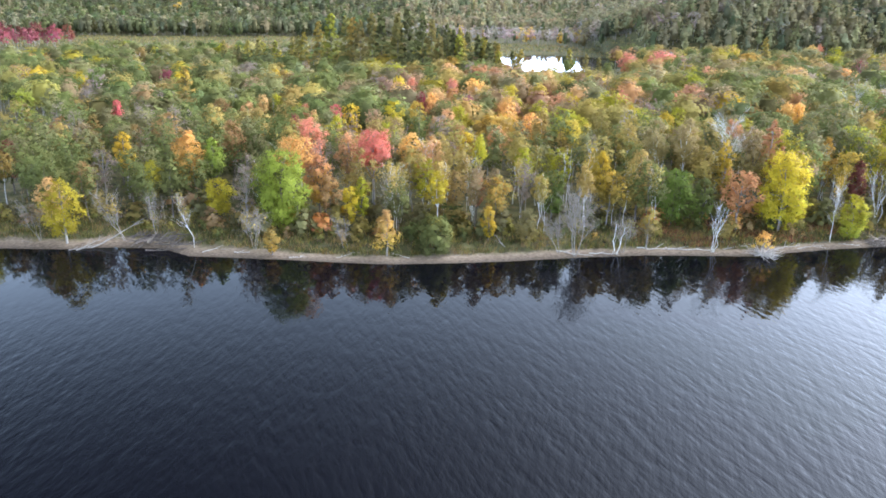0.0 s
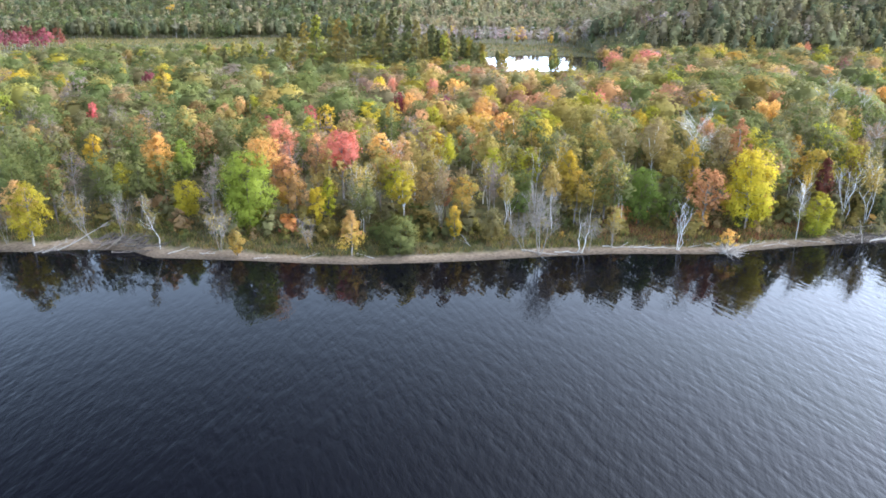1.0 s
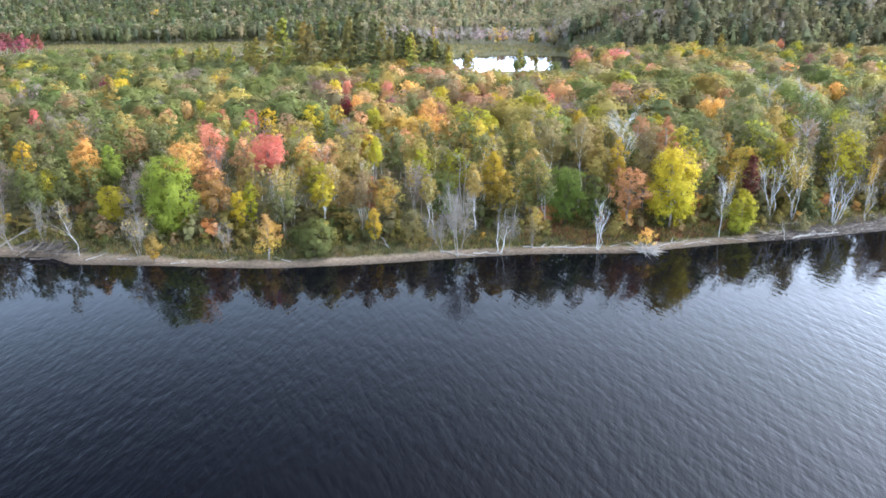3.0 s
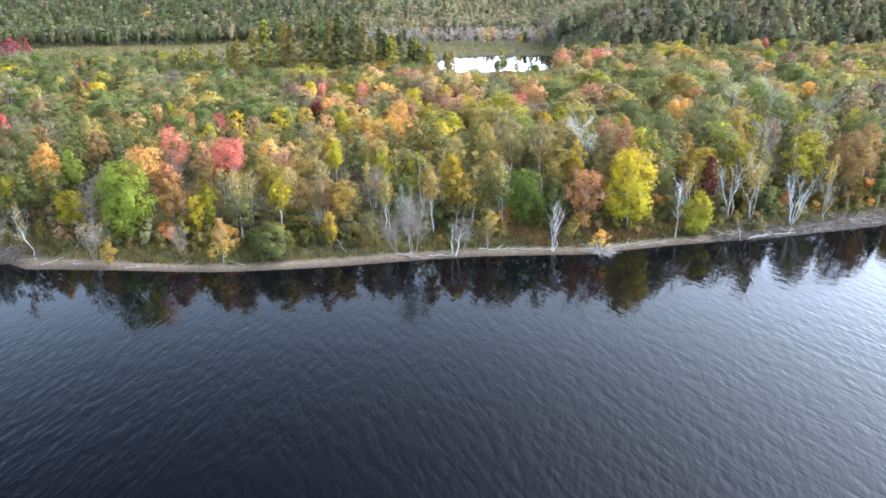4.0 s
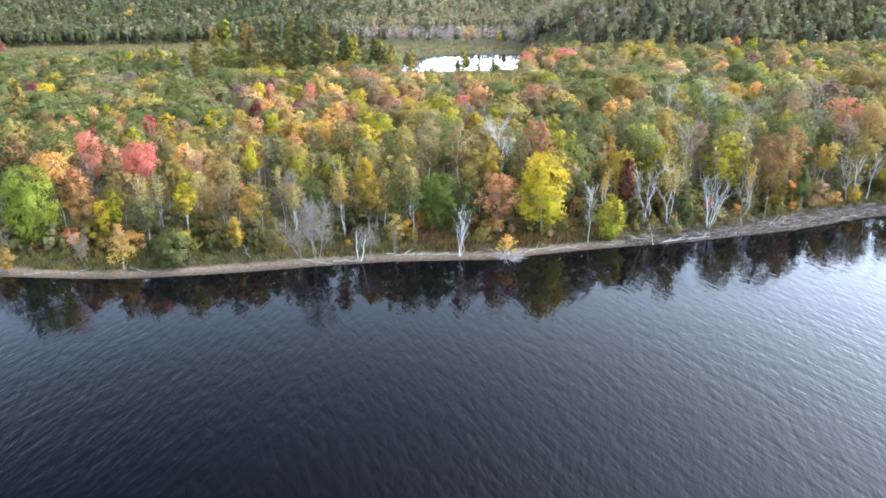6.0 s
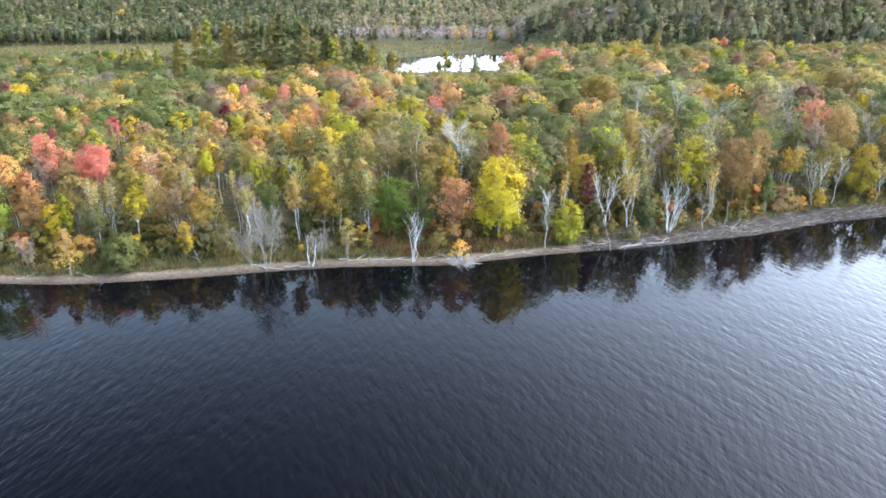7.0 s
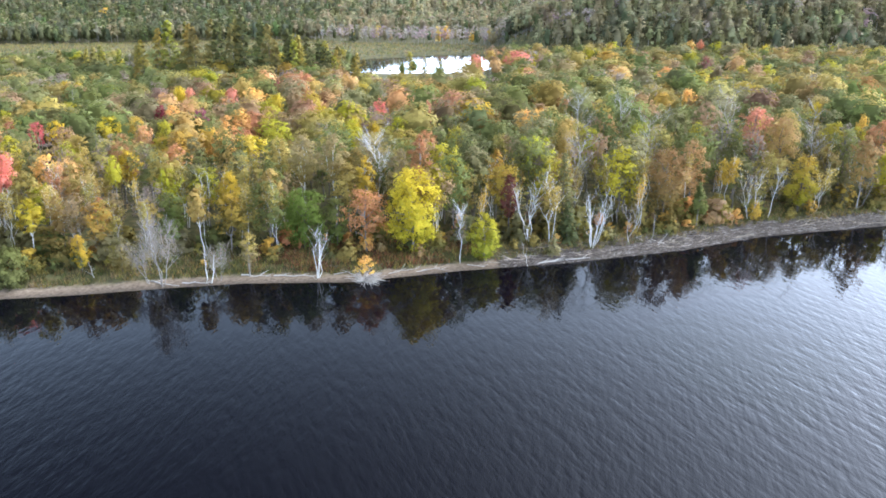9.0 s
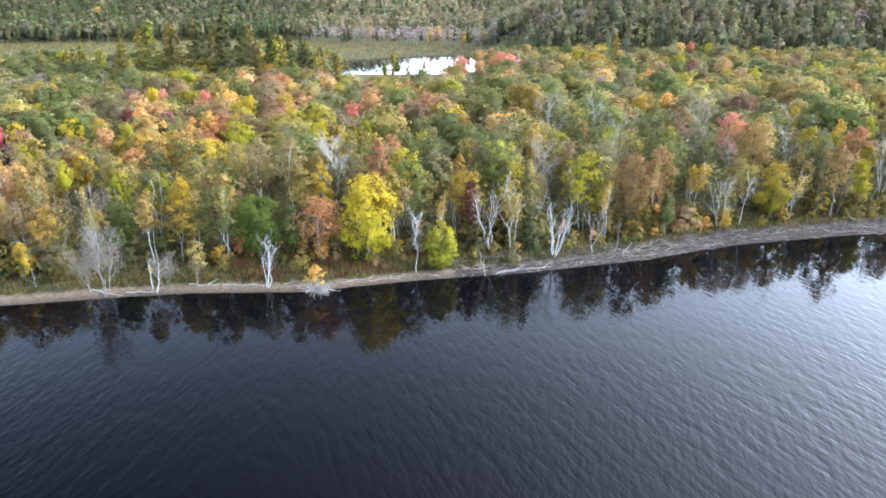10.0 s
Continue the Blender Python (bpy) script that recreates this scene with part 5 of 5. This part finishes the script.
for low, high, label in BUSHES:
    bush_models.append([bush(0, 0, 1.9, 2.3, low, high, label, 270, 0.19, "shrubs along the bank"), False])
rb = np.random.default_rng(71)
for i in range(300):
    x = rb.uniform(-72, 158)
    d = 5.4 + abs(rb.normal()) * 6.0 if i < 170 else rb.uniform(6.5, 19)
    y = float(shore(x)) + d
    p = np.array([0.28, 0.18, 0.30 if 38 < x < 66 else 0.04, 0.07, 0.14, 0.10, 0.16])
    m = bush_models[rb.choice(7, p=p / p.sum())]
    at = Matrix.LocRotScale((x, y, gz(x, y)), Euler((0, 0, rb.uniform(0, 6.28))), None)
    if m[1]:
        ob = copy_thing(m[0], at)
    else:
        ob, m[1] = m[0], True
        ob.matrix_basis = at
    s = rb.uniform(0.4, 1.05) if i < 170 else rb.uniform(1.0, 2.3)
    ob.scale = (s * rb.uniform(0.9, 1.3), s, s)

# ---- driftwood and logs ----
driftwood(-41.0, 90.6, 7.4, 34, "long grey fallen trunk leaning up the bank", 3.0, 0.11, GREY)
driftwood(-42.5, 89.3, 4.2, 60, "pale driftwood branches on the water's edge", 0.8, 0.08, bark=GREY, forks=9)
driftwood(-43.6, 89.2, 3.4, 12, "pale driftwood branches on the water's edge", 0.5, 0.07, bark=GREY, forks=9)
driftwood(-33.0, 91.0, 6.0, 8, "dark fallen trunk lying along the water", 0.3, 0.12, DARKWOOD)
driftwood(-24.6, 91.2, 3.0, 30, "white broken branch on the bank", 0.7, 0.07)
driftwood(-20.2, 92.0, 2.8, -20, "curved white branch on the bank", 0.4, 0.08)
driftwood(-12.0, 91.3, 2.4, 10, "pale branch on the sand", 0.1, 0.06)
driftwood(-5.5, 92.2, 2.8, 35, "grey branch on the sand", 0.3, 0.05)
driftwood(4.6, 93.6, 3.0, 160, "grey fallen stem on the bank", 0.3, 0.07)
driftwood(17.5, 99.4, 3.4, 130, "grey bent fallen stem under a yellow tree", 1.5, 0.08)
driftwood(24.8, 100.2, 5.4, -18, "pale fallen trunk along the top of the beach", 0.1, 0.10)
driftwood(29.5, 100.2, 4.2, 4, "pale log on the beach", 0.1, 0.10)
driftwood(36.5, 103.6, 4.4, -6, "weathered log at the top of the beach", 0.15, 0.10)
driftwood(41.0, 103.9, 6.6, 2, "long white log leading to the birch", 0.25, 0.10)
driftwood(49.0, 105.2, 4.6, 22, "pale fallen branch beside the birch", 0.5, 0.07)
driftwood(56.5, 106.5, 4.6, 24, "grey fallen branches beside the orange bush", 0.5, 0.06, forks=8)
driftwood(60.2, 107.8, 4.2, 18, "grey fallen branches on the sand", 0.3, 0.06, forks=8)
driftwood(67.0, 111.2, 3.0, -30, "white branch on the bank", 0.3, 0.06)
driftwood(76.8, 112.6, 4.8, 28, "white driftwood trunk on the shore", 0.4, 0.13)
driftwood(79.0, 114.0, 5.6, 15, "white driftwood trunk on the shore", 0.3, 0.14)
driftwood(96.0, 123.0, 2.2, 150, "white stump of driftwood", 0.4, 0.14, forks=2)

# a dark tangle of roots and branches in the cove
rr = fresh()
heap = thing("brush_heap", -31.5, 93.6, 0.3, "dark tangle of dead roots and branches in the cove", "driftwood")
for i in range(60):
    g = Geo()
    bx, by = rr.normal() * 2.6, rr.normal() * 0.9
    a = rr.normal() * 0.5 + (0 if rr.random() < 0.6 else 1.2)
    ln = rr.uniform(1.6, 4.2)
    tube(g, bent(rr, (bx - math.cos(a) * ln / 2, by - math.sin(a) * ln / 2, rr.uniform(0.0, 0.8)), (bx + math.cos(a) * ln / 2, by + math.sin(a) * ln / 2, rr.uniform(0.3, 1.8)), 5, 0.08), np.array([1, 0.9, 0.75, 0.55, 0.3]) * rr.uniform(0.05, 0.14), 5)
    part("branch", g, DARKWOOD if rr.random() < 0.75 else BROWN, heap)

# driftwood thrown up along the eastern shore
drift_models = []
for k in range(6):
    drift_models.append([driftwood(0, 0, 2.6 + 0.5 * k, 0, "grey driftwood stick lying on the shore", 0.15, 0.055 + 0.01 * k, (GREY, DARKWOOD, TWIG, BROWN, DARKWOOD, TWIG)[k], 3 + k), False])
    tagged(drift_models[-1][0], group="driftwood along the eastern shore")
rd = np.random.default_rng(81)
for i in range(250):
    x = rd.uniform(72, 150) if i < 215 else rd.uniform(-60, 72)
    d = rd.uniform(0.4, 5.2) if i < 215 else rd.uniform(2.4, 5.0)
    y = float(shore(x)) + d
    slope = math.degrees(math.atan2(float(shore(x + 2) - shore(x - 2)), 4))
    m = drift_models[rd.integers(6)]
    at = Matrix.LocRotScale((x, y, gz(x, y) + 0.06), Euler((0, rd.uniform(-0.12, 0.02), radians(slope + rd.normal() * 24 + 180 * rd.integers(2)))), None)
    if m[1]:
        ob = copy_thing(m[0], at)
    else:
        ob, m[1] = m[0], True
        ob.matrix_basis = at
    s = rd.uniform(0.5, 1.1) if i < 215 else rd.uniform(0.3, 0.6)
    ob.scale = (s, s, s)

# fine woody litter washed up on the eastern beach
rl = np.random.default_rng(91)
n = 18000
lx = rl.uniform(72, 152, n)
ly = shore(lx) + np.abs(rl.normal(size=n)) * 2.6 + 0.2
lp = np.stack([lx, ly, ground_z(lx, ly) + 0.10], 1)
along = np.arctan2(shore(lx + 2) - shore(lx - 2), 4.0) + rl.normal(size=n) * 0.4
way = np.stack([np.cos(along), np.sin(along), rl.normal(size=n) * 0.12], 1) * rl.uniform(0.3, 1.3, (n, 1))
wide = np.stack([-np.sin(along), np.cos(along), np.full(n, 0.5)], 1) * rl.uniform(0.05, 0.13, (n, 1))
kind = rl.choice(4, n, p=[0.62, 0.20, 0.11, 0.07])
litter = Geo()
for k in range(4):
    q = np.stack([lp - way, lp - wide * 0.6 + way * 0.2, lp + way, lp + wide], 1)[kind == k].reshape(-1, 3)
    litter.add(q, np.arange(len(q)).reshape(-1, 4), k)
tagged(new("shore_litter", litter.mesh("shore_litter", [SOAKED, DARKWOOD, BROWN, GREY])), "dark twigs and bark washed up on the beach", "driftwood", kind="stuff")
